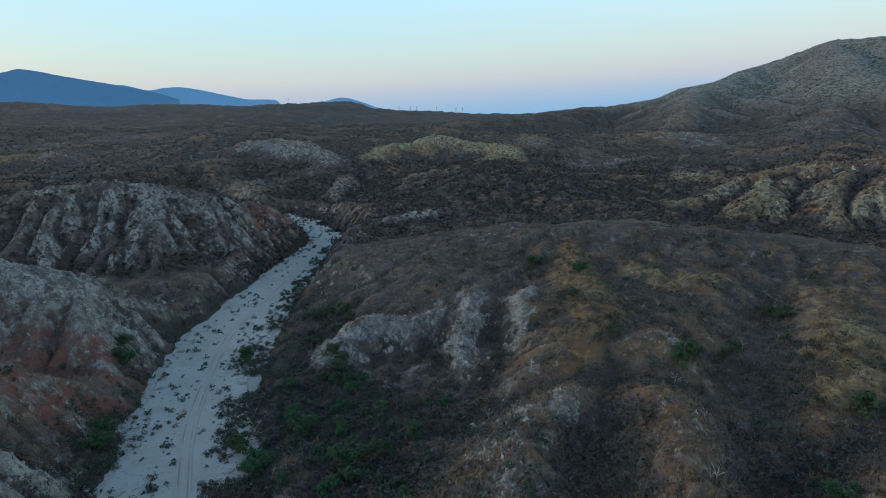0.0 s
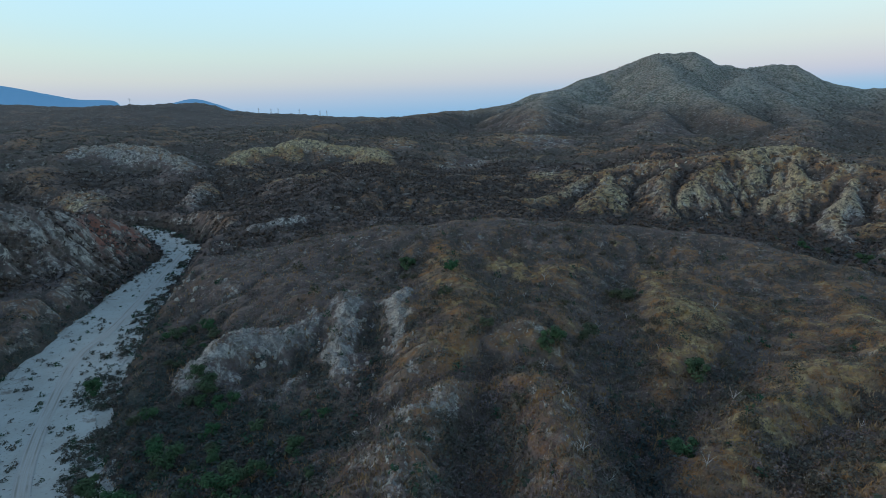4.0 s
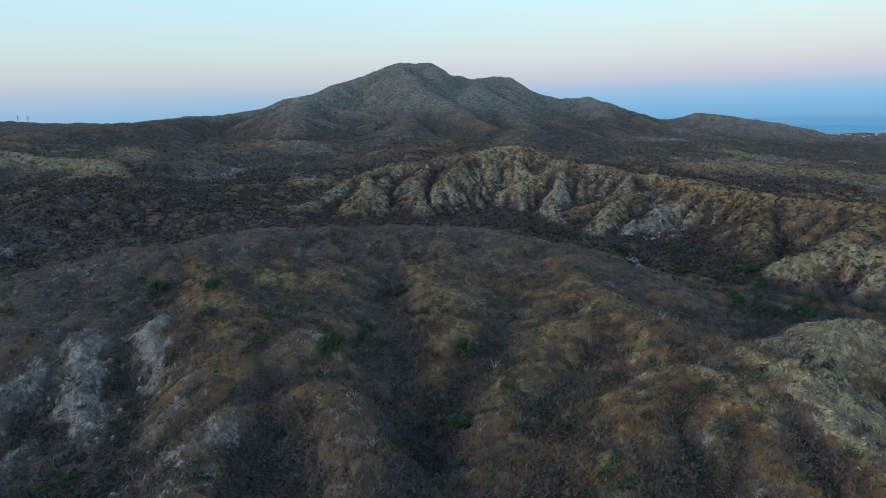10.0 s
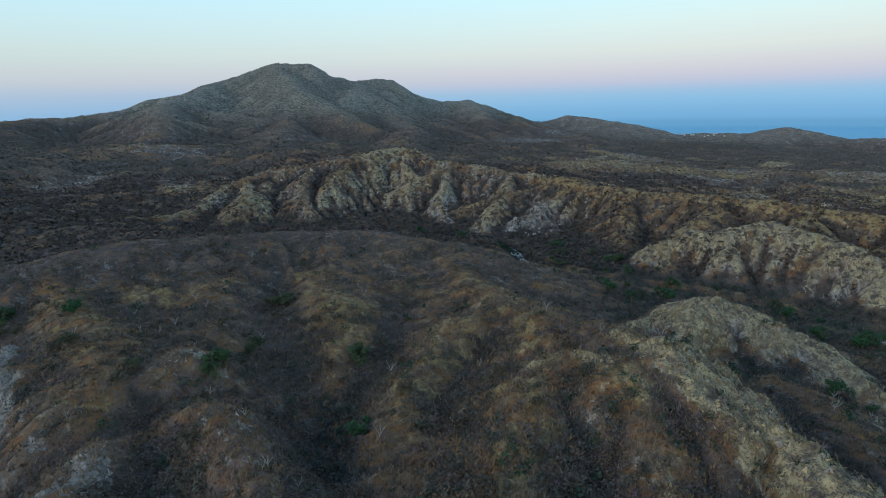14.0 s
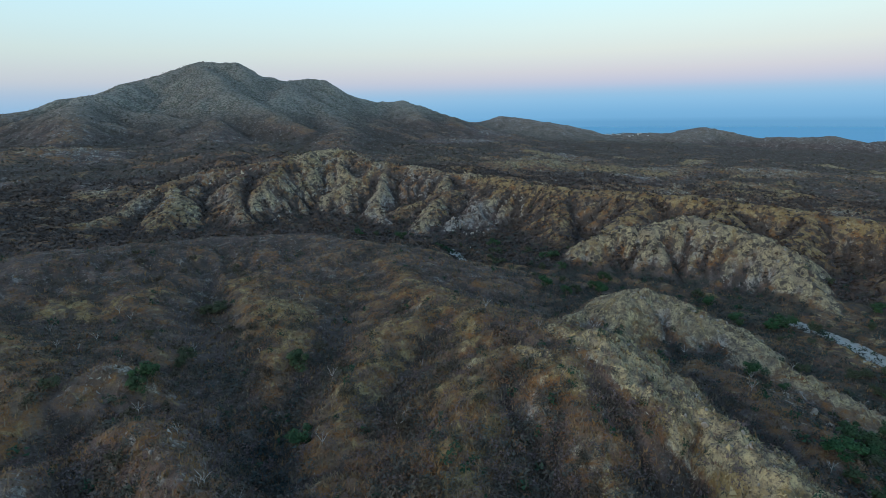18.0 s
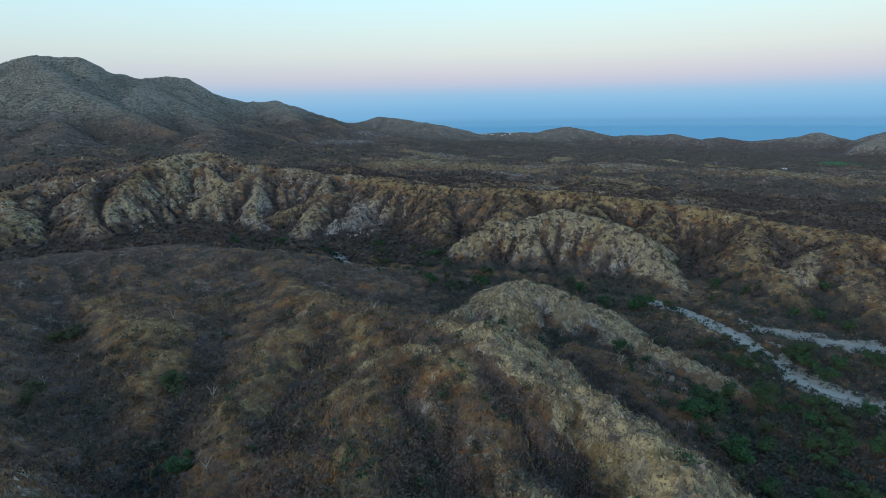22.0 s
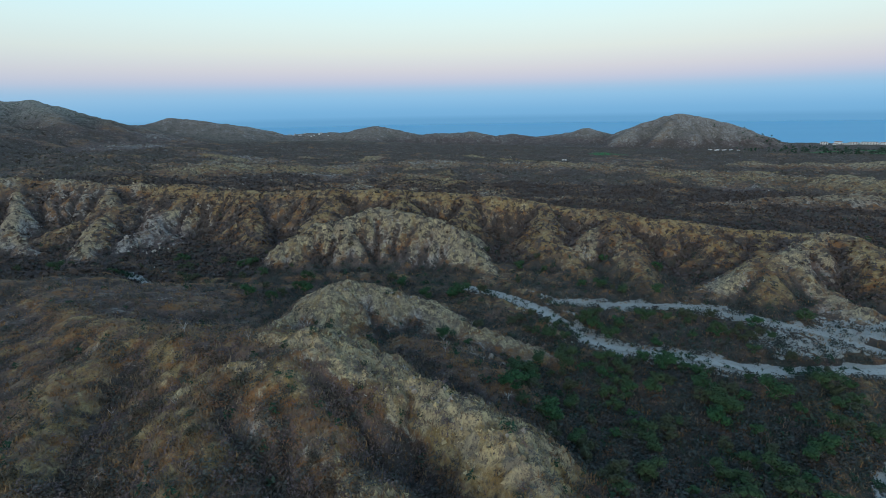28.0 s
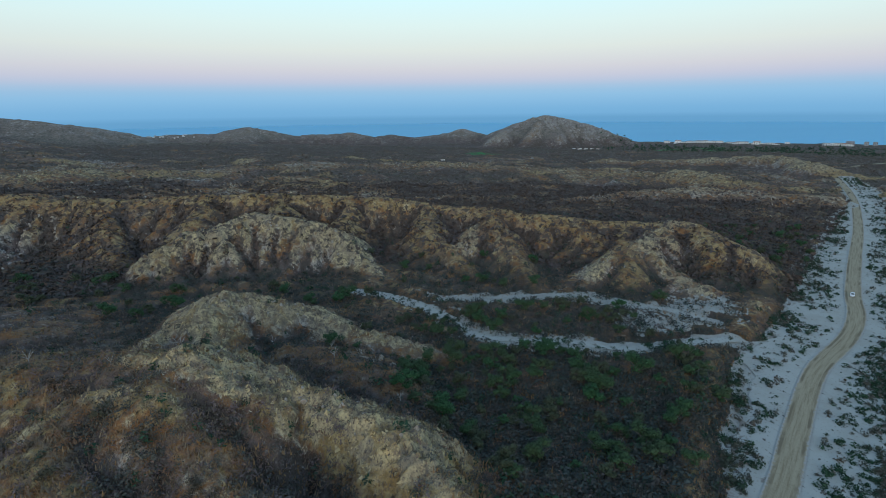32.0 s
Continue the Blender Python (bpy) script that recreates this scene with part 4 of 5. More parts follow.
# ---- wash beds and roads ----
def strip(name, line, material, cols, lift, ragged=0.0, step=1.5, label="", category=""):
    """A bed along a line of (x, y, z, half width), laid on the ground, with uneven edges."""
    p = np.array(line, float)
    seg = np.concatenate([[0], np.cumsum(np.hypot(*np.diff(p[:, :2], axis=0).T))])
    s = np.arange(0, seg[-1], step)
    q = np.stack([np.interp(s, seg, p[:, i]) for i in range(4)], -1)
    t = np.gradient(q[:, :2], axis=0)
    t /= np.linalg.norm(t, axis=1)[:, None]
    nrm = np.stack([-t[:, 1], t[:, 0]], -1)
    u = np.linspace(-1, 1, cols)
    edge = [1 + ragged * (2 * fbm(s + off, s * 0 + off, 45, 5, 0.6) - 1) for off in (0, 500)]
    w = q[:, 3][:, None] * np.where(u[None] < 0, edge[0][:, None], edge[1][:, None])
    x, y = q[:, 0:1] + nrm[:, 0:1] * u * w, q[:, 1:2] + nrm[:, 1:2] * u * w
    z = q[:, 2:3] + lift + 0.05 * (fbm(x, y, 5, 3) - 0.5) + 0 * x
    side = np.broadcast_to(u / 2, x.shape)
    ob = new(name, mesh_of(name, np.stack([x.ravel(), y.ravel(), z.ravel()], -1), grid_faces(len(s), cols)[:, ::-1], material, attrs=(("side", side.ravel()), ("way", (s[:, None] + 0 * x).ravel()))))
    return tagged(ob, label, category, kind="structure")


for name, first, last in OPEN_BEDS:
    line = next(ln for nm, ln, bk in WASH_LINES if nm == name)
    strip(name, line[int(first * len(line)):max(2, int(last * len(line)))], SAND, 17, 0.22, 0.35 if name == "west_wash" else 0.6, label="pale dry sandy wash bed with scattered low shrubs", category="dry riverbed")


def on_beds(line, half):
    """A road line, at the height of the wash bed beneath it."""
    pts = np.array(curve(line, 6))
    best, z = np.full(len(pts), 1e9), pts[:, 2].copy()
    for nm, ln, bk in WASH_LINES:
        d, way, val, side = nearest_on(pts[:, 0], pts[:, 1], ln)
        m = (d - val[1] < best) & (d < val[1] + 3)
        best, z = np.where(m, d - val[1], best), np.where(m, val[0], z)
    return [(p[0], p[1], q, half) for p, q in zip(pts, z)]


strip("dirt_road", on_beds(ROAD_LINE, 3.5), ROAD, 13, 0.42, 0.08, label="wide graded tan dirt road along the wash", category="road")
strip("dirt_track", on_beds(TRACK_LINE, 1.9), TRACK, 9, 0.36, 0.1, label="narrow two-rut vehicle track in pale sand", category="track")


# ---- scrub ----
def scatter(count, r0, r1, seed, accept, even=False):
    """Plan places, thinning out with distance, that accept() keeps, with their ground heights."""
    g = np.random.RandomState(seed)
    r = r0 + (r1 - r0) * g.rand(count) if even else r0 * (r1 / r0) ** g.rand(count)
    a = np.radians(-46 + 196 * g.rand(count))
    x, y = r * np.sin(a), r * np.cos(a)
    h, rock, ochre, lush, out, thick = on_sheet(x, y)
    keep = g.rand(count) < accept(x, y, h, rock, thick, lush, out)
    return x[keep], y[keep], h[keep]


def sprays(g, centre, out, size):
    """One leaf spray, a triangle that faces roughly outwards and up, at each centre."""
    n = 0.9 * out + np.array([0, 0, 0.75]) + 0.36 * g.normal(size=out.shape)
    n /= np.linalg.norm(n, axis=1)[:, None]
    a = np.cross(n, np.array([0.31, 0.87, 0.38]))
    a /= np.linalg.norm(a, axis=1)[:, None]
    b = np.cross(n, a)
    turn = g.rand(len(n)) * 6.2832
    pts = []
    for k in range(3):
        f = turn + k * 2.0944 + 0.5 * g.normal(size=len(n))
        pts.append(centre + (a * np.cos(f)[:, None] + b * np.sin(f)[:, None]) * (size * (0.75 + 0.5 * g.rand(len(n))))[:, None])
    return np.stack(pts, 1).reshape(-1, 3)


def shrubs(name, x, y, z, width, tall, shards, size, material, seed):
    """Loose clumps of small twig and leaf shards, one clump at each place."""
    g = np.random.RandomState(seed)
    n = len(x)
    d = g.normal(size=(n, shards, 3))
    d /= np.linalg.norm(d, axis=2)[..., None]
    d *= (g.rand(n, shards, 1) ** 0.45)
    w = width[:, None]
    c = np.stack([x[:, None] + d[..., 0] * w / 2, y[:, None] + d[..., 1] * w / 2, z[:, None] + (np.abs(d[..., 2]) * 0.95 + 0.05) * tall[:, None]], -1)
    v = sprays(g, c.reshape(-1, 3), d.reshape(-1, 3), np.repeat(width, shards) * size * (0.7 + 0.6 * g.rand(n * shards)))
    tone = np.repeat(g.rand(n), shards * 3)
    ob = new(name, mesh_of(name, v, np.arange(len(v)).reshape(-1, 3), material, False, (("tone", tone),)))
    return ob


def scrub_share(x, y, h, rock, thick, lush, out):
    return np.where(out < 0.5, 0.0, np.clip(1.12 - 0.72 * rock, 0.32, 1) * np.clip(0.05 + 1.6 * fbm(x, y, 9, 3) * (0.27 + 0.95 * thick), 0, 1)) * (h > -30)


g = np.random.RandomState(5)
x, y, z = scatter(60000, 55, 300, 11, lambda *a: 0.8 * scrub_share(*a) * (1 - 0.8 * a[5]))
w = 1.2 + 2.2 * g.rand(len(x)) ** 1.6
tagged(shrubs("dry_scrub", x, y, z - 0.1, w, w * (0.5 + 0.3 * g.rand(len(x))), 26, 0.088, DRY, 21), "leafless grey-brown desert scrub on the near slopes", "scrub", kind="stuff")
x, y, z = scatter(120000, 55, 300, 20, lambda x, y, h, rock, thick, lush, out: np.where(out < 1.5, 0.0, (1 - 0.7 * lush) * np.clip(4.0 * (fbm(x + 70, y, 11, 4, 0.65) - 0.50) + 0.7 * (thick - 0.35), 0.04, 0.55) * np.clip(1.25 - rock, 0.15, 1)))
w = 1.3 + 2.4 * g.rand(len(x)) ** 1.5
tagged(shrubs("thorn_scrub", x, y, z - 0.1, w, w * (0.55 + 0.3 * g.rand(len(x))), 24, 0.105, THORN, 25), "dark grey-green thorn bushes crowding the hollows", "scrub", kind="stuff")
x, y, z = scatter(85000, 60, 430, 16, lambda x, y, h, rock, thick, lush, out: np.where(out < 2, 0.0, lush * np.clip(0.15 + 1.3 * fbm(x, y, 8, 2), 0, 1)))
w = 1.6 + 2.6 * g.rand(len(x)) ** 1.6
tagged(shrubs("valley_thicket", x, y, z - 0.1, w, w * (0.5 + 0.35 * g.rand(len(x))), 24, 0.118, THICKET, 28), "dense dark grey-green thicket on the valley floor", "thicket", kind="stuff")
x, y, z = scatter(180000, 280, 620, 13, scrub_share, True)
w = 1.5 + 2.2 * g.rand(len(x)) ** 1.6
tagged(shrubs("dry_scrub", x, y, z - 0.1, w, w * (0.5 + 0.3 * g.rand(len(x))), 4, 0.36, DARK, 29), "dark twiggy scrub dotting the bluffs across the valley", "scrub", kind="stuff")
x, y, z = scatter(150000, 620, 1600, 14, scrub_share, True)
w = 1.8 + 2.6 * g.rand(len(x)) ** 1.6
tagged(shrubs("dry_scrub", x, y, z - 0.1, w, w * (0.5 + 0.3 * g.rand(len(x))), 4, 0.34, SLOPE, 23), "olive-brown desert scrub dotting the distant slopes", "scrub", kind="stuff")
x, y, z = scatter(26000, 60, 700, 12, lambda x, y, h, rock, thick, lush, out: np.where(out < 0.5, 0.0, 0.05 + 0.45 * lush * np.clip(2.4 * fbm(x, y, 20, 2) - 0.6, 0, 1)))
w = 1.4 + 2.6 * g.rand(len(x)) ** 1.5
tagged(shrubs("green_scrub", x, y, z - 0.1, w, w * (0.5 + 0.3 * g.rand(len(x))), 26, 0.135, GREEN, 22), "dull green bushes in the valley bottoms", "bushes", kind="stuff")


def rubble_material():
    n = Nodes("broken_pale_rock")
    tint = n.step(n.attr("tone"), 0.2, 0.6)
    light = n.mix(tint, (0.48, 0.445, 0.37), (0.58, 0.455, 0.235))
    c = n.mix(n.island(), n.mix(tint, (0.18, 0.165, 0.14), (0.21, 0.165, 0.10)), light)
    return n.done(n.mix(n.step(n.noise(0.7, 4, 0.7), 0.5, 0.68), c, (0.13, 0.115, 0.10)))


RUBBLE = rubble_material()


def slabs(name, x, y, size, seed, label):
    """Angular slabs of broken rock, set into the slope and leaning every way."""
    g = np.random.RandomState(seed)
    z, rock, ochre = on_sheet(x, y)[:3]
    n = len(x)
    a = g.rand(n) * 6.2832
    c = np.stack([x, y, z], -1)
    pts = []
    for k in range(3):
        f = a + k * 2.0944 + 0.5 * g.normal(size=n)
        w = size * (0.35 + 0.4 * g.rand(n)) * (1.5 if k == 0 else 1.0)
        pts.append(c + np.stack([np.cos(f) * w, np.sin(f) * w, -0.35 * size], -1))
    top = c + np.stack([0.45 * size * g.normal(size=n), 0.45 * size * g.normal(size=n), size * (0.15 + 0.45 * g.rand(n))], -1)
    v = np.stack(pts + [top], 1).reshape(-1, 3)
    i = np.arange(n)[:, None] * 4
    f = np.concatenate([i + np.array(t) for t in ((0, 1, 3), (1, 2, 3), (2, 0, 3))])
    ob = new(name, mesh_of(name, v, f, RUBBLE, False, (("tone", np.repeat(ochre, 4)),)))
    return tagged(ob, label, "rocks", kind="stuff")


x, y, z = scatter(190000, 55, 480, 18, lambda x, y, h, rock, thick, lush, out: np.where(out < 2, 0.0, np.clip((rock - 0.42) * 2.4, 0, 0.9) * np.clip(2.6 * fbm(x + 40, y, 7, 3) - 0.7, 0, 1)))
slabs("rock_rubble", x, y, 0.35 + 1.15 * g.rand(len(x)) ** 2.4, 51, "broken pale rock slabs on the bare faces")
x, y, z = scatter(95000, 450, 1650, 19, lambda x, y, h, rock, thick, lush, out: np.where(h < -20, 0.0, np.clip((rock - 0.30) * 1.9, 0, 0.8) * np.clip(3.0 * fbm(x + 40, y, 22, 3) - 0.9, 0, 1)))
slabs("rock_rubble", x, y, 1.4 + 2.4 * g.rand(len(x)) ** 2, 52, "pale rocks scattered over the distant hills")


def belt(x, y):
    """How leafy the plain along the coast is."""
    near = np.clip(1 - np.abs(np.hypot(x, y) - 1610) / 330, 0, 1) * np.clip((-y - 700) / 150, 0, 1)
    return np.clip(2.2 * near * fbm(x, y, 70, 3) - 0.25, 0, 1)


x, y, z = scatter(26000, 1150, 1900, 17, lambda x, y, h, rock, thick, lush, out: belt(x, y) * (h > -34), True)
w = 4 + 5 * g.rand(len(x))
tagged(shrubs("coastal_trees", x, y, z, w, w * (0.7 + 0.4 * g.rand(len(x))), 6, 0.34, GREEN, 24), "dark green trees round the houses by the sea", "trees", kind="stuff")


def tufts(name, x, y, z, size, blades, material, seed):
    """Tufts of dry grass and twigs: a few slim blades that lean outwards."""
    g = np.random.RandomState(seed)
    n = len(x)
    a = g.rand(n, blades) * 6.2832
    lean, tall = size[:, None] * (0.25 + 0.5 * g.rand(n, blades)), size[:, None] * (0.5 + 0.6 * g.rand(n, blades))
    px, py = x[:, None] + 0.3 * size[:, None] * g.normal(size=(n, blades)), y[:, None] + 0.3 * size[:, None] * g.normal(size=(n, blades))
    base = np.broadcast_to(z[:, None] - 0.05, px.shape)
    w = 0.16 * size[:, None]
    p0 = np.stack([px - np.sin(a) * w, py + np.cos(a) * w, base], -1)
    p1 = np.stack([px + np.sin(a) * w, py - np.cos(a) * w, base], -1)
    p2 = np.stack([px + np.cos(a) * lean, py + np.sin(a) * lean, base + tall], -1)
    v = np.stack([p0, p1, p2], 2).reshape(-1, 3)
    ob = new(name, mesh_of(name, v, np.arange(len(v)).reshape(-1, 3), material, False, (("tone", np.repeat(g.rand(n), blades * 3)),)))
    return ob


x, y, z = scatter(125000, 55, 270, 15, lambda x, y, h, rock, thick, lush, out: np.where(out < 1, 0.0, 0.25 + 0.75 * fbm(x, y, 6, 2)) * (1 - 0.8 * rock))
tagged(tufts("dry_grass", x, y, z, 0.5 + 0.9 * g.rand(len(x)), 3, STRAW, 27), "tufts of dry straw-coloured grass and twigs", "grass", kind="stuff")


def bed_shrubs(count, line, seed, bare):
    """Low bushes in islands on a wash bed, thicker towards its banks; bare(u) tells how open it is across."""
    g = np.random.RandomState(seed)
    p = np.array(line)
    i = g.rand(count) * (len(p) - 1.001)
    k = i.astype(int)
    q = p[k] + (p[k + 1] - p[k]) * (i - k)[:, None]
    t = p[k + 1, :2] - p[k, :2]
    t /= np.linalg.norm(t, axis=1)[:, None]
    u = g.uniform(-1.15, 1.15, count)
    x, y = q[:, 0] - t[:, 1] * u * q[:, 3], q[:, 1] + t[:, 0] * u * q[:, 3]
    island = np.clip(4 * (fbm(x, y, 13, 3, 0.6) - 0.5) + 0.35, 0, 1)
    keep = g.rand(count) < np.clip(0.03 + island * bare(u), 0, 1) * (np.hypot(x, y) > 60)
    for ln, half in ((ROAD_LINE, 5.5), (TRACK_LINE, 2.6)):
        keep &= nearest_on(x, y, curve(ln, 4))[0] > half
    return x[keep], y[keep], q[keep, 2] + 0.15


BEDS = {nm: ln for nm, ln, bk in WASH_LINES}
for name, count, bare, material, label in (
        ("west_wash", 15000, lambda u: np.clip(0.08 + 2.2 * (-u - 0.30), 0.05, 1.2) + 0.5 * np.clip(np.abs(u) - 0.85, 0, 1), THORN, "grey-brown low bushes on pale sand"),
        ("west_wash", 5200, lambda u: np.clip(0.12 + 1.6 * (-u - 0.32), 0.06, 1.0), GREEN, "olive-green low bushes on pale sand"),
        ("east_wash", 1600, lambda u: 0.25 + 0.6 * np.abs(u), GREEN, "green bushes crowding a narrow sandy wash"),
        ("road_wash", 22000, lambda u: 0.16 + 1.2 * np.clip(np.abs(u) - 0.3, 0, 1), GREEN, "olive-green low bushes on pale sand"),
        ("road_wash", 15000, lambda u: 0.07 + 1.0 * np.clip(np.abs(u) - 0.35, 0, 1), THORN, "grey-brown low bushes on pale sand")):
    x, y, z = bed_shrubs(count, BEDS[name], 31 + count, bare)
    w = 0.8 + 2.2 * g.rand(len(x)) ** 1.8
    tagged(shrubs("wash_bushes", x, y, z, w, w * (0.4 + 0.3 * g.rand(len(x))), 30, 0.145, material, 40 + count), label, "bushes", kind="stuff")


# ---- single things ----
def part(name, me, parent, label=""):
    ob = new(name, me)
    ob.parent = parent
    if label:
        ob["label"] = label
    return ob


def tube(points, radii, sides=6):
    """Vertices and faces of a bent, tapering tube."""
    v, f = [], []
    for i, (p, r) in enumerate(zip(points, radii)):
        d = Vector(points[min(i + 1, len(points) - 1)]) - Vector(points[max(i - 1, 0)])
        q = d.to_track_quat("Z", "Y")
        for k in range(sides):
            a = 2 * math.pi * k / sides
            v.append(tuple(Vector(p) + q @ Vector((r * math.cos(a), r * math.sin(a), 0))))
        if i:
            b = (i - 1) * sides
            f += [(b + k, b + (k + 1) % sides, b + sides + (k + 1) % sides, b + sides + k) for k in range(sides)]
    return v, f


def joined(pieces):
    v, f = [], []
    for pv, pf in pieces:
        f += [tuple(i + len(v) for i in face) for face in pf]
        v += pv
    return v, f


def wood_mesh(seed, tall, spread, limbs, thick):
    """A short trunk that forks into bent limbs."""
    g = random.Random(seed)
    fork = tall * 0.28
    pieces = [tube([(0, 0, -0.3), (0.05, 0.02, fork * 0.5), (0.1 * g.uniform(-1, 1), 0.1, fork)], [thick, thick * 0.8, thick * 0.7])]
    for k in range(limbs):
        a = 2 * math.pi * (k + g.uniform(-0.3, 0.3)) / limbs
        out, up = spread * g.uniform(0.3, 0.48), tall * g.uniform(0.62, 0.92)
        mid = (math.cos(a) * out * 0.5, math.sin(a) * out * 0.5, fork + (up - fork) * g.uniform(0.35, 0.6))
        end = (math.cos(a) * out, math.sin(a) * out, up)
        pieces.append(tube([(0, 0, fork * 0.9), mid, end], [thick * 0.5, thick * 0.32, thick * 0.1], 5))
        b = a + g.uniform(0.4, 0.9)
        pieces.append(tube([mid, (mid[0] + math.cos(b) * out * 0.35, mid[1] + math.sin(b) * out * 0.35, up * 0.92)], [thick * 0.28, thick * 0.07], 4))
    v, f = joined(pieces)
    return mesh_of("trunk", v, f, BARK)


def crown_mesh(seed, tall, spread, leaves, size, material, low=0.25):
    """A crown of small leaf sprays gathered in uneven clumps, with gaps between them."""
    g = np.random.RandomState(seed)
    clumps = 9
    ca = g.rand(clumps) * 2 * np.pi
    cr = spread * 0.36 * np.sqrt(g.rand(clumps))
    cc = np.stack([cr * np.cos(ca), cr * np.sin(ca), tall * (low + 0.12 + (0.82 - low) * g.rand(clumps) * (1 - 0.5 * cr / spread))], -1)
    cs = spread * (0.13 + 0.12 * g.rand(clumps))
    pick = g.randint(0, clumps, leaves)
    d = g.normal(size=(leaves, 3))
    d /= np.linalg.norm(d, axis=1)[:, None]
    c = cc[pick] + d * (cs[pick] * g.rand(leaves) ** 0.4)[:, None] * np.array([1, 1, 0.75])
    c[:, 2] = np.maximum(c[:, 2], 0.15)
    v = sprays(g, c, d, size * (0.7 + 0.6 * g.rand(leaves)))
    return mesh_of("crown", v, np.arange(leaves * 3).reshape(-1, 3), material, False)


def bark_material():
    n = Nodes("grey_bark")
    n.bump(n.noise(0.1, 4), 0.5, 0.02)
    return n.done(n.mix(n.noise(0.25, 4), (0.11, 0.09, 0.075), (0.24, 0.21, 0.18)))


def foliage_material(name, lo, hi):
    n = Nodes(name)
    c = n.mix(n.island(), lo, hi)
    return n.done(n.mix(n.math("MULTIPLY", n.lone(), 0.6), c, (0.075, 0.085, 0.045)))


BARK = bark_material()
FRESH = foliage_material("fresh_green_leaves", (0.020, 0.062, 0.026), (0.052, 0.130, 0.052))
OLIVE = foliage_material("grey_green_leaves", (0.040, 0.055, 0.032), (0.090, 0.110, 0.062))
RUST = foliage_material("withered_twigs", (0.055, 0.042, 0.032), (0.13, 0.095, 0.065))


def plant(name, seed, tall, spread, leaves, size, foliage, label, category, group):
    root = new(name)
    part("trunk", wood_mesh(seed, tall, spread, 4, tall * 0.035), root, "pale grey forked trunk")
    part("crown", crown_mesh(seed, tall, spread, leaves, size, foliage), root)
    return tagged(root, label, category, group)


def ground_at(places):
    x, y = np.array([p[0] for p in places], float), np.array([p[1] for p in places], float)
    return on_sheet(x, y)[0]


def plant_all(kinds, places, seed, lo=0.75, hi=1.25):
    """Sets plants out at plan places: the first of each kind is moved there, the rest are copies."""
    g = random.Random(seed)
    used = set()
    for (px, py), z in zip(places, ground_at(places)):
        kind = g.choice(kinds)
        k = g.uniform(lo, hi)
        m = pose(px, py, z - 0.05, 0, 0, g.uniform(0, 360))
        ob = kind
        if kind in used:
            ob = copy_thing(kind, m)
        used.add(kind)
        ob.matrix_basis = m @ Matrix.Diagonal((k, k, k * g.uniform(0.85, 1.1), 1))
    for kind in kinds:
        if kind not in used:
            for o in (*kind.children_recursive, kind):
                bpy.data.objects.remove(o)


def in_zone(count, x0, x1, y0, y1, seed, test):
    """Plan places in a rectangle where test(height, rock, lush, outside) holds."""
    g = np.random.RandomState(seed)
    x, y = g.uniform(x0, x1, count * 6), g.uniform(y0, y1, count * 6)
    h, rock, ochre, lush, out, thick = on_sheet(x, y)
    keep = test(h, rock, lush, out)
    return list(zip(x[keep][:count], y[keep][:count]))


valley_trees = [plant("tree", 60 + k, 4.2 + 0.4 * k, 6.4 + 0.6 * k, 1300, 0.28, FRESH, "bushy green tree with a rounded uneven crown", "tree", "trees in the valley bottom") for k in range(4)]
olive_trees = [plant("tree", 70 + k, 3.6 + 0.3 * k, 5.0 + 0.5 * k, 950, 0.24, OLIVE, "grey-green desert tree with a thin crown", "tree", "trees on the slopes") for k in range(3)]
bare_shrubs = [plant("shrub", 80 + k, 2.4 + 0.3 * k, 3.4 + 0.4 * k, 200, 0.26, RUST, "withered brown shrub with sparse twigs", "shrub", "withered shrubs") for k in range(3)]
WEST_TREES = [(-49, 116), (-46, 112), (-42, 130), (-39, 126), (-38, 160), (-35, 156), (-8, 117), (-24, 108), (-22, 111), (-91, 121), (-90, 117), (-92, 125), (-106, 160), (-109, 166), (-72, 175), (-54, 122)]
HILL_TREES = [(52, 195), (49, 192), (39, 220), (36, 217), (64, 130), (60, 128), (67, 133), (48, 143), (113, 169), (110, 172), (42, 171), (83, 144), (80, 141), (97, 112), (73, 84), (114, 170)]
EAST_TREES = [(114, -92), (111, -88), (116, -96), (101, -80), (98, -75), (198, -144), (145, -78), (165, -74), (121, -51), (157, -38), (128, -74), (141, -112), (137, -94), (194, -59), (199, -80), (139, -48), (134, -19)]
plant_all(valley_trees, WEST_TREES + EAST_TREES, 3, 0.8, 1.35)
plant_all([copy_thing(t, pose(0, 0, 0)) for t in valley_trees[:2]] + olive_trees, HILL_TREES, 4, 0.8, 1.35)
more = in_zone(150, 92, 205, -125, 0, 5, lambda h, rock, lush, out: (lush > 0.4) & (out > 4))
plant_all([copy_thing(t, pose(0, 0, 0)) for t in valley_trees + olive_trees], more, 6, 0.5, 1.15)
more = in_zone(45, -60, 5, 85, 210, 7, lambda h, rock, lush, out: (lush > 0.4) & (out > 4))
plant_all([copy_thing(t, pose(0, 0, 0)) for t in valley_trees + olive_trees], more, 8, 0.45, 1.0)
more = in_zone(60, 215, 300, -120, 240, 9, lambda h, rock, lush, out: (lush > 0.35) & (out > 3))
plant_all([copy_thing(t, pose(0, 0, 0)) for t in valley_trees + olive_trees], more, 10, 0.6, 1.15)
more = in_zone(60, 225, 330, -330, -200, 13, lambda h, rock, lush, out: (lush > 0.3) & (out > 3))
plant_all([copy_thing(t, pose(0, 0, 0)) for t in valley_trees + olive_trees], more, 14, 0.6, 1.15)
more = in_zone(70, -20, 150, 20, 240, 11, lambda h, rock, lush, out: (rock < 0.4) & (h > 8))
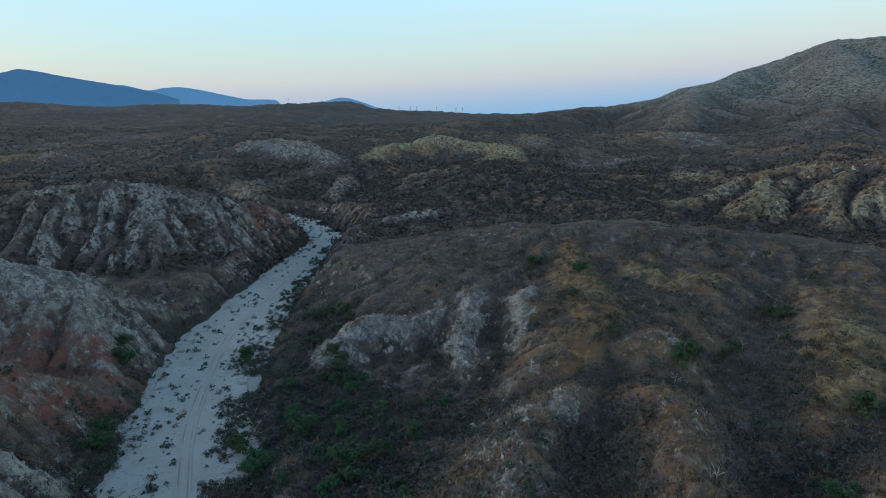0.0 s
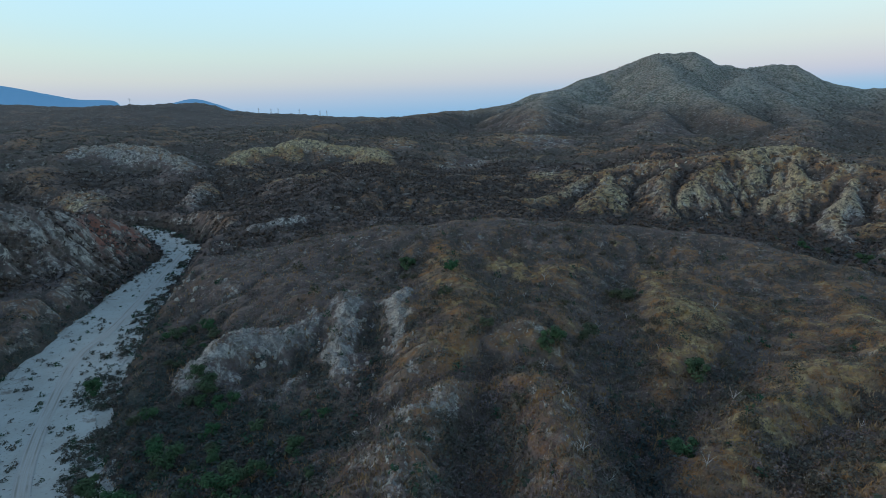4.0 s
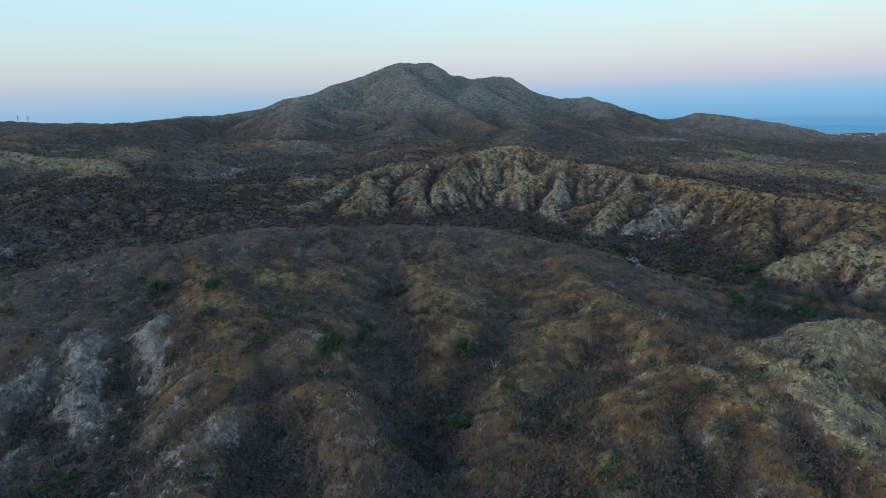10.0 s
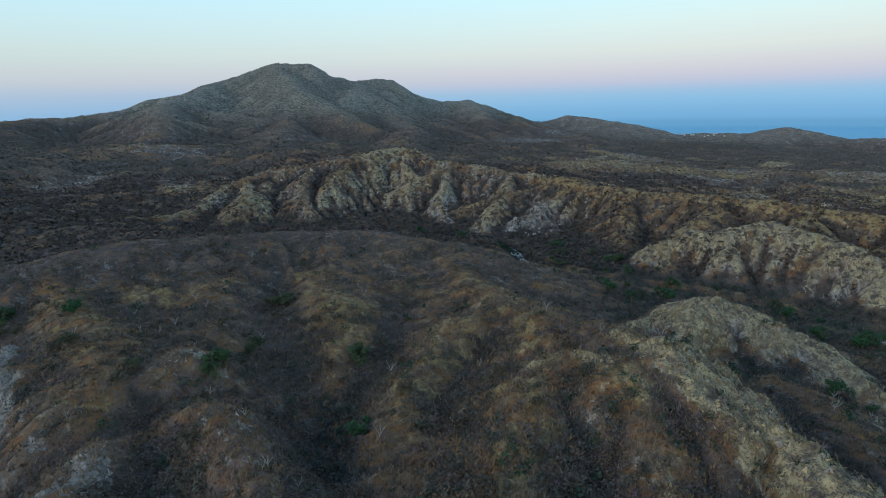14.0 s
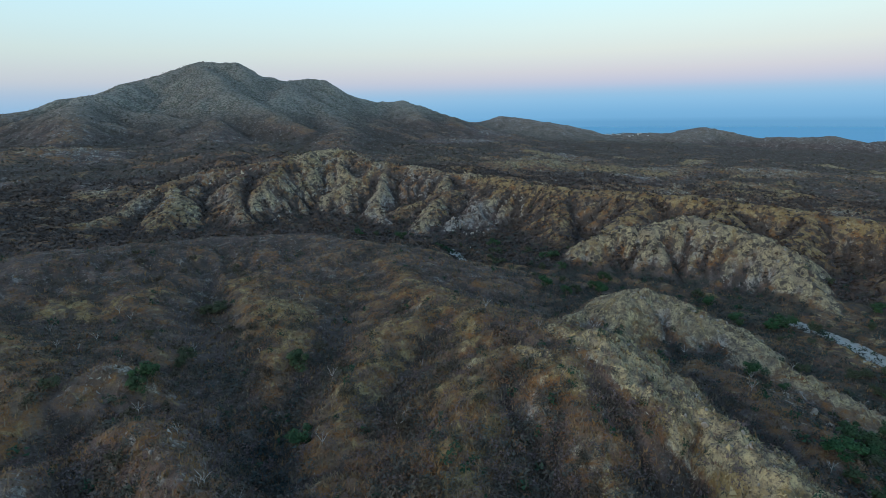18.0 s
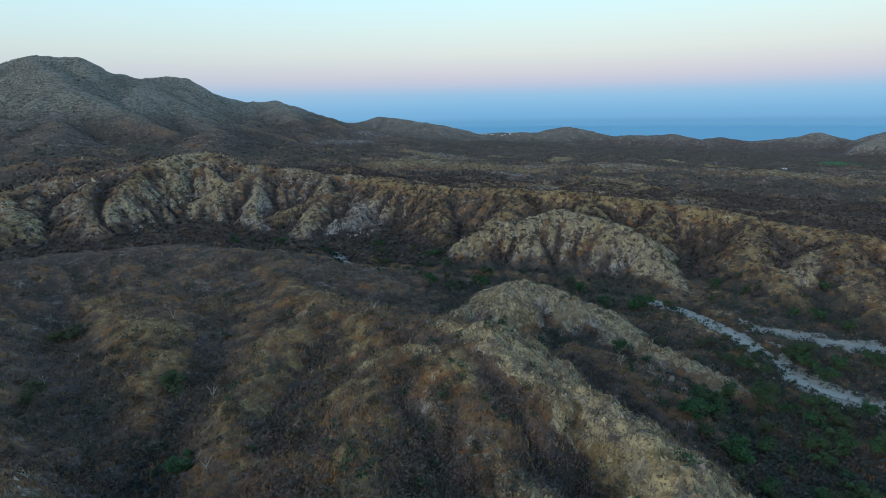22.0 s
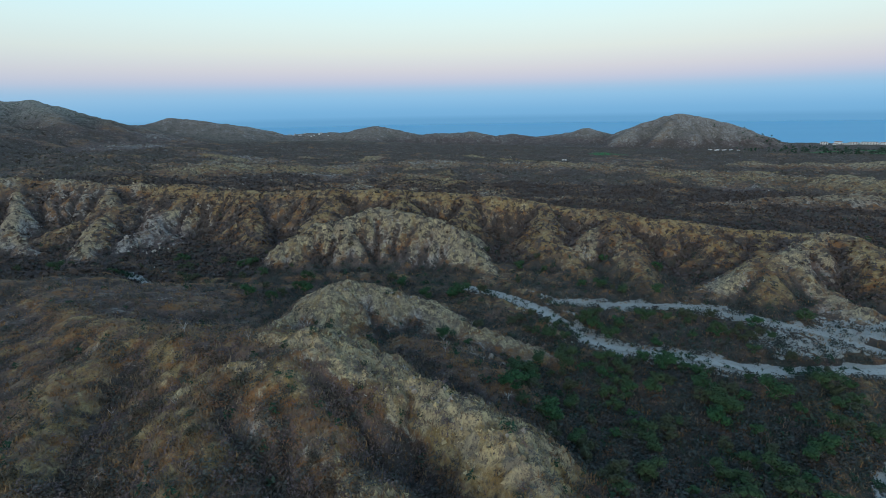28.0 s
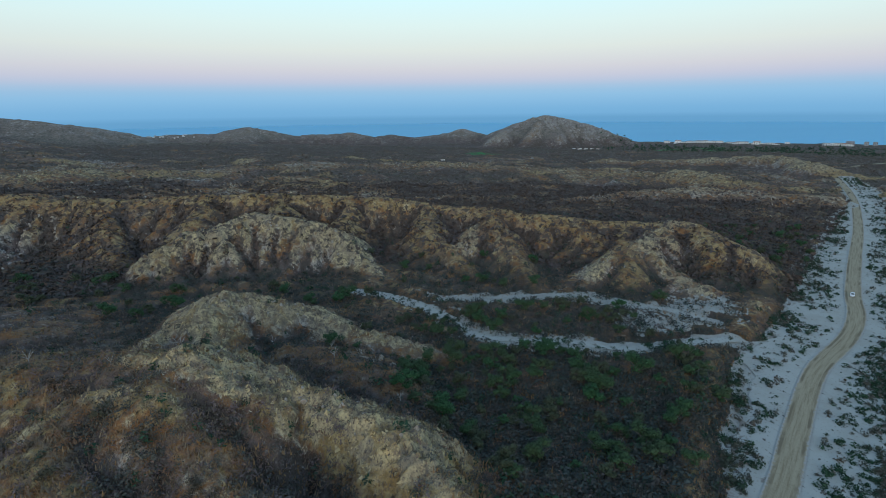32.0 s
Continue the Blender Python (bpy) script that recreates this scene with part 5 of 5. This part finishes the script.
plant_all(bare_shrubs, more, 12, 0.8, 1.4)


def dead_tree(seed):
    root = new("dead_tree")
    me = wood_mesh(seed, 3.6, 3.4, 5, 0.12)
    me.materials[0] = BLEACHED
    part("trunk", me, root, "bleached bare trunk and limbs")
    return tagged(root, "leafless bleached dead tree among dry scrub", "dead tree", "dead trees")


def bleached_material():
    n = Nodes("bleached_wood")
    return n.done(n.mix(n.noise(0.3, 4), (0.32, 0.29, 0.26), (0.52, 0.49, 0.44)))


BLEACHED = bleached_material()
more = in_zone(46, -10, 140, 40, 190, 15, lambda h, rock, lush, out: (rock < 0.5) & (h > 6)) + in_zone(10, -150, -85, 90, 160, 16, lambda h, rock, lush, out: out > 3) + in_zone(14, 100, 190, -80, 60, 17, lambda h, rock, lush, out: out > 3)
plant_all([dead_tree(s) for s in (131, 132, 133)], more, 18, 0.6, 1.2)


# rock outcrops
def rock_material():
    n = Nodes("pale_fractured_granite")
    fine = n.noise(0.5, 5, 0.65)
    c = n.mix(n.step(fine, 0.3, 0.7), (0.22, 0.195, 0.16), (0.46, 0.425, 0.365))
    c = n.mix(n.math("MULTIPLY", n.lone(), 0.35), c, (0.24, 0.20, 0.15))
    n.bump(fine, 0.7, 0.15)
    return n.done(c)


GRANITE = rock_material()


def rock_mesh(seed, tall):
    g = random.Random(seed)
    bm = bmesh.new()
    for k in range(15):
        v = Vector((g.gauss(0, 1), g.gauss(0, 1), g.gauss(0, 1))).normalized() * g.uniform(0.75, 1.0)
        bm.verts.new((v.x, v.y * g.uniform(0.7, 1), v.z * tall + tall * 0.5))
    hull = bmesh.ops.convex_hull(bm, input=bm.verts)
    bmesh.ops.delete(bm, geom=[e for e in hull["geom_interior"] if isinstance(e, bmesh.types.BMVert)], context="VERTS")
    me = bpy.data.meshes.new("rock")
    bm.to_mesh(me)
    bm.free()
    me.materials.append(GRANITE)
    return me


ROCKS = [rock_mesh(90 + k, 0.6 + 0.35 * (k % 4)) for k in range(8)]


def outcrop(px, py, span, count, size, seed, label):
    """A cluster of broken blocks half sunk in the slope."""
    g = random.Random(seed)
    spots = [(px + g.gauss(0, span), py + g.gauss(0, span)) for k in range(count)]
    zs = ground_at([(px, py)] + spots)
    root = new("rock_outcrop")
    root.location = (px, py, zs[0])
    for (x, y), z in zip(spots, zs[1:]):
        ob = part("rock", g.choice(ROCKS), root)
        k = size * g.uniform(0.45, 1.25)
        ob.location = (x - px, y - py, z - zs[0] - 0.45 * k)
        ob.rotation_euler = (g.uniform(-0.35, 0.35), g.uniform(-0.35, 0.35), g.uniform(0, 6.28))
        ob.scale = (k, k * g.uniform(0.6, 1), k * g.uniform(0.6, 1.0))
    return tagged(root, label, "rocks", "rock outcrops")


GREY_ROCKS = [(-58, 249), (-55, 240), (-51, 229), (-28, 175), (-20, 167), (-15, 179), (3, 170), (12, 175), (8, 142), (23, 160), (25, 150), (11, 120), (-92, 97), (-87, 105), (-47, 291), (-128, 166), (-117, 175), (-121, 212)]
WARM_ROCKS = [(20, 101), (13, 82), (48, 95), (113, 8), (105, -2), (97, -10), (125, 22), (192, 37), (193, 25), (160, -5), (156, -17), (197, 13), (180, -33), (233, -139), (272, -76), (298, 28), (284, -7)]
WHITE_ROCKS = [(335, 180), (316, 194), (313, 173), (352, 166), (375, 322), (223, 389), (271, 315), (-112, 328), (226, 386)]
for k, (px, py) in enumerate(GREY_ROCKS):
    outcrop(px, py, 3.2, 12, 1.1, 200 + k, "jagged grey granite blocks breaking out of a slope")
for k, (px, py) in enumerate(WARM_ROCKS):
    outcrop(px, py, 3.0, 9, 0.85, 300 + k, "tan weathered rock blocks along a ridge crest")
for k, (px, py) in enumerate(WHITE_ROCKS):
    outcrop(px, py, 5.0, 10, 1.9, 400 + k, "large pale rock slabs on a bluff face")


# ---- the car on the road ----
def paint_material(name, colour, rough=0.35, metal=0.0):
    n = Nodes(name)
    n.bsdf.inputs["Metallic"].default_value = metal
    n.bsdf.inputs["Specular IOR Level"].default_value = 0.5
    return n.done(n.mix(n.noise(0.6, 3), colour, tuple(c * 0.85 for c in colour)), rough)


WHITE_PAINT, RUBBER, STEEL = paint_material("white_car_paint", (0.80, 0.81, 0.80)), paint_material("tyre_rubber", (0.03, 0.03, 0.03), 0.9), paint_material("steel", (0.45, 0.46, 0.47), 0.4, 0.8)
DARK_GLASS, LAMP, PLASTIC = paint_material("tinted_glass", (0.02, 0.025, 0.03), 0.08), paint_material("lamp_glass", (0.7, 0.7, 0.65), 0.15), paint_material("dark_plastic", (0.05, 0.05, 0.05), 0.6)


def loft(name, sections, material, bevel=0.0):
    """A body through cross sections (x, half width, bottom, top), its corners cut."""
    v, f = [], []
    for x, w, lo, hi in sections:
        c = min(0.12, (hi - lo) * 0.3, w * 0.3)
        ring = [(x, -w + c, lo), (x, w - c, lo), (x, w, lo + c), (x, w, hi - c), (x, w - c, hi), (x, -w + c, hi), (x, -w, hi - c), (x, -w, lo + c)]
        b = len(v)
        v += ring
        if b:
            f += [(b - 8 + k, b - 8 + (k + 1) % 8, b + (k + 1) % 8, b + k) for k in range(8)]
    f += [tuple(range(7, -1, -1)), tuple(range(len(v) - 8, len(v)))]
    me = bpy.data.meshes.new(name)
    me.from_pydata(v, [], f)
    me.materials.append(material)
    return me


def disc_mesh(name, r, thick, material, sides=20):
    v, f = tube([(0, -thick / 2, 0), (0, thick / 2, 0)], [r, r], sides)
    f += [tuple(range(sides)), tuple(range(2 * sides - 1, sides - 1, -1))]
    me = bpy.data.meshes.new(name)
    me.from_pydata(v, [], f)
    me.materials.append(material)
    return me


def car(m):
    root = new("car")
    part("body", loft("body", [(-2.2, 0.78, 0.35, 0.82), (-2.05, 0.86, 0.28, 0.98), (-1.2, 0.9, 0.25, 1.02), (0.9, 0.9, 0.25, 0.98), (1.7, 0.88, 0.28, 0.9), (2.15, 0.8, 0.34, 0.74)], WHITE_PAINT), root)
    part("cabin", loft("cabin", [(-2.0, 0.70, 0.97, 1.05), (-1.55, 0.70, 0.97, 1.46), (-0.2, 0.70, 0.95, 1.52), (0.35, 0.68, 0.95, 1.46), (1.1, 0.70, 0.93, 1.0)], WHITE_PAINT), root)
    part("windscreen", loft("windscreen", [(0.42, 0.60, 1.02, 1.44), (1.06, 0.64, 0.97, 1.05)], DARK_GLASS), root, "tinted windscreen")
    part("rear_window", loft("rear_window", [(-2.02, 0.58, 1.0, 1.06), (-1.62, 0.58, 1.02, 1.42)], DARK_GLASS), root, "tinted rear window")
    for s in (-1, 1):
        for x in (-0.95, 0.05):
            ob = part("side_window", loft("side_window", [(x - 0.42, 0.02, 1.02, 1.38), (x + 0.42, 0.02, 1.02, 1.38)], DARK_GLASS), root, "tinted side window")
            ob.location.y = s * 0.705
        ob = part("headlight", loft("headlight", [(2.02, 0.16, 0.58, 0.74), (2.14, 0.13, 0.56, 0.70)], LAMP), root, "clear headlight")
        ob.location.y = s * 0.58
        ob = part("mirror", loft("mirror", [(0.62, 0.1, 0.98, 1.12), (0.74, 0.08, 0.98, 1.12)], PLASTIC), root, "dark side mirror")
        ob.location.y = s * 0.98
        for x in (-1.35, 1.38):
            wheel = part("wheel", disc_mesh("tyre", 0.33, 0.2, RUBBER), root, "black tyre")
            wheel.location = (x, s * 0.82, 0.33)
            rim = part("rim", disc_mesh("rim", 0.2, 0.22, STEEL, 14), wheel, "steel rim")
    root.matrix_basis = m
    return tagged(root, "small white car parked at the edge of the dirt road", "car")


car(pose(185.5, -235.5, -0.55, 0, 0, 128))


# ---- far buildings and towers ----
PLASTER, TILE, CONCRETE, WINDOW = paint_material("white_plaster", (0.78, 0.77, 0.74), 0.8), paint_material("terracotta_roof", (0.30, 0.17, 0.11), 0.85), paint_material("grey_concrete", (0.33, 0.34, 0.36), 0.85), paint_material("dark_window", (0.05, 0.07, 0.09), 0.2)


def box(name, sx, sy, z0, z1, material):
    return loft(name, [(-sx / 2, sy / 2, z0, z1), (sx / 2, sy / 2, z0, z1)], material)


def house(sx, sy, tall, walls, roof, label, category, group, storeys):
    root = new("house" if storeys < 5 else "tower_block")
    part("wall", box("wall", sx, sy, -3, tall, walls), root)
    part("roof", loft("roof", [(-sx / 2 - 0.5, sy / 2 + 0.5, tall, tall + 0.5), (0, sy / 2 - 0.6, tall, tall + 1.0), (sx / 2 + 0.5, sy / 2 + 0.5, tall, tall + 0.5)], roof), root)
    cell = tall / storeys
    for s in range(storeys):
        for k in range(max(2, int(sx / 5))):
            n = max(2, int(sx / 5))
            x = (k + 0.5) * sx / n - sx / 2
            for side in (-1, 1):
                ob = part("window", PANE, root)
                ob.location = (x, side * (sy / 2 + 0.02), cell * (s + 0.5))
    return tagged(root, label, category, group)


PANE = box("window", 1.8, 0.12, -0.7, 0.8, WINDOW)
villas = [house(12, 9, 5, PLASTER, PLASTER, "white flat-roofed house near the sea", "house", "white coastal houses", 2),
          house(19, 10, 7, PLASTER, TILE, "long white apartment house with a tiled roof", "house", "white coastal houses", 3),
          house(11, 9, 4, PLASTER, TILE, "small white house with a brown roof", "house", "white coastal houses", 1)]
blocks = [house(18, 12, 19, CONCRETE, CONCRETE, "grey concrete tower block by the shore", "tower block", "tower blocks by the shore", 6)]


def row_of_houses(kinds, a, b, count, seed, scatter_m, fresh, size=1.0):
    """Houses strung between two plan points, facing inland."""
    g = random.Random(seed)
    places = [(a[0] + (b[0] - a[0]) * (k + g.random()) / count + g.uniform(-scatter_m, scatter_m), a[1] + (b[1] - a[1]) * (k + g.random()) / count + g.uniform(-scatter_m, scatter_m)) for k in range(count)]
    for (px, py), z in zip(places, ground_at(places)):
        kind = g.choice(kinds)
        m = pose(px, py, max(z, -35.5), 0, 0, math.degrees(math.atan2(b[1] - a[1], b[0] - a[0])) + g.uniform(-12, 12))
        ob = kind if kind in fresh else copy_thing(kind, m)
        fresh.discard(kind)
        ob.matrix_basis = m @ Matrix.Diagonal((size, size, size, 1))


unused = set(villas + blocks)
row_of_houses(villas, (1600, -1130), (1500, -1260), 26, 1, 22, unused)
row_of_houses(villas, (1480, -1260), (1370, -1380), 16, 2, 22, unused)
row_of_houses(villas, (1290, -1440), (1240, -1480), 9, 3, 14, unused)
row_of_houses(villas[::2], (1395, -680), (1375, -760), 9, 4, 10, unused, 0.55)
row_of_houses(villas[2:], (1935, 560), (1915, 400), 16, 5, 20, unused, 0.5)
row_of_houses(villas[2:], (1040, -235), (1038, -238), 1, 6, 1, unused, 0.6)
row_of_houses(blocks, (1262, -1470), (1246, -1488), 2, 7, 3, unused, 0.7)
row_of_houses(blocks, (1222, -1500), (1206, -1516), 2, 8, 3, unused, 0.6)


def lattice_tower(m, tall):
    root = new("transmission_tower")
    for k in range(4):
        sx, sy = (1, 1, -1, -1)[k], (1, -1, -1, 1)[k]
        v, f = tube([(sx * tall * 0.11, sy * tall * 0.11, 0), (sx * tall * 0.03, sy * tall * 0.03, tall * 0.7), (sx * 0.15, sy * 0.15, tall)], [0.35, 0.3, 0.2], 4)
        part("leg", mesh_of("leg", v, f, STEEL, False), root)
    for z, half in ((0.72, 0.20), (0.84, 0.16), (0.95, 0.10)):
        v, f = tube([(-tall * half, 0, tall * z), (tall * half, 0, tall * z)], [0.3, 0.3], 4)
        part("crossarm", mesh_of("crossarm", v, f, STEEL, False), root)
    root.matrix_basis = m
    return tagged(root, "tall steel lattice power pylon on the far plain", "pylon", "power pylons")


TOWERS = [(-200, 2520), (-150, 2530), (-120, 2540), (-30, 2560), (60, 2540), (90, 2550), (-640, 2300)]
first_tower = None
for (px, py), z in zip(TOWERS, ground_at(TOWERS)):
    m = pose(px, py, z - 1, 0, 0, 15)
    first_tower = lattice_tower(m, 26) if first_tower is None else (copy_thing(first_tower, m), first_tower)[1]
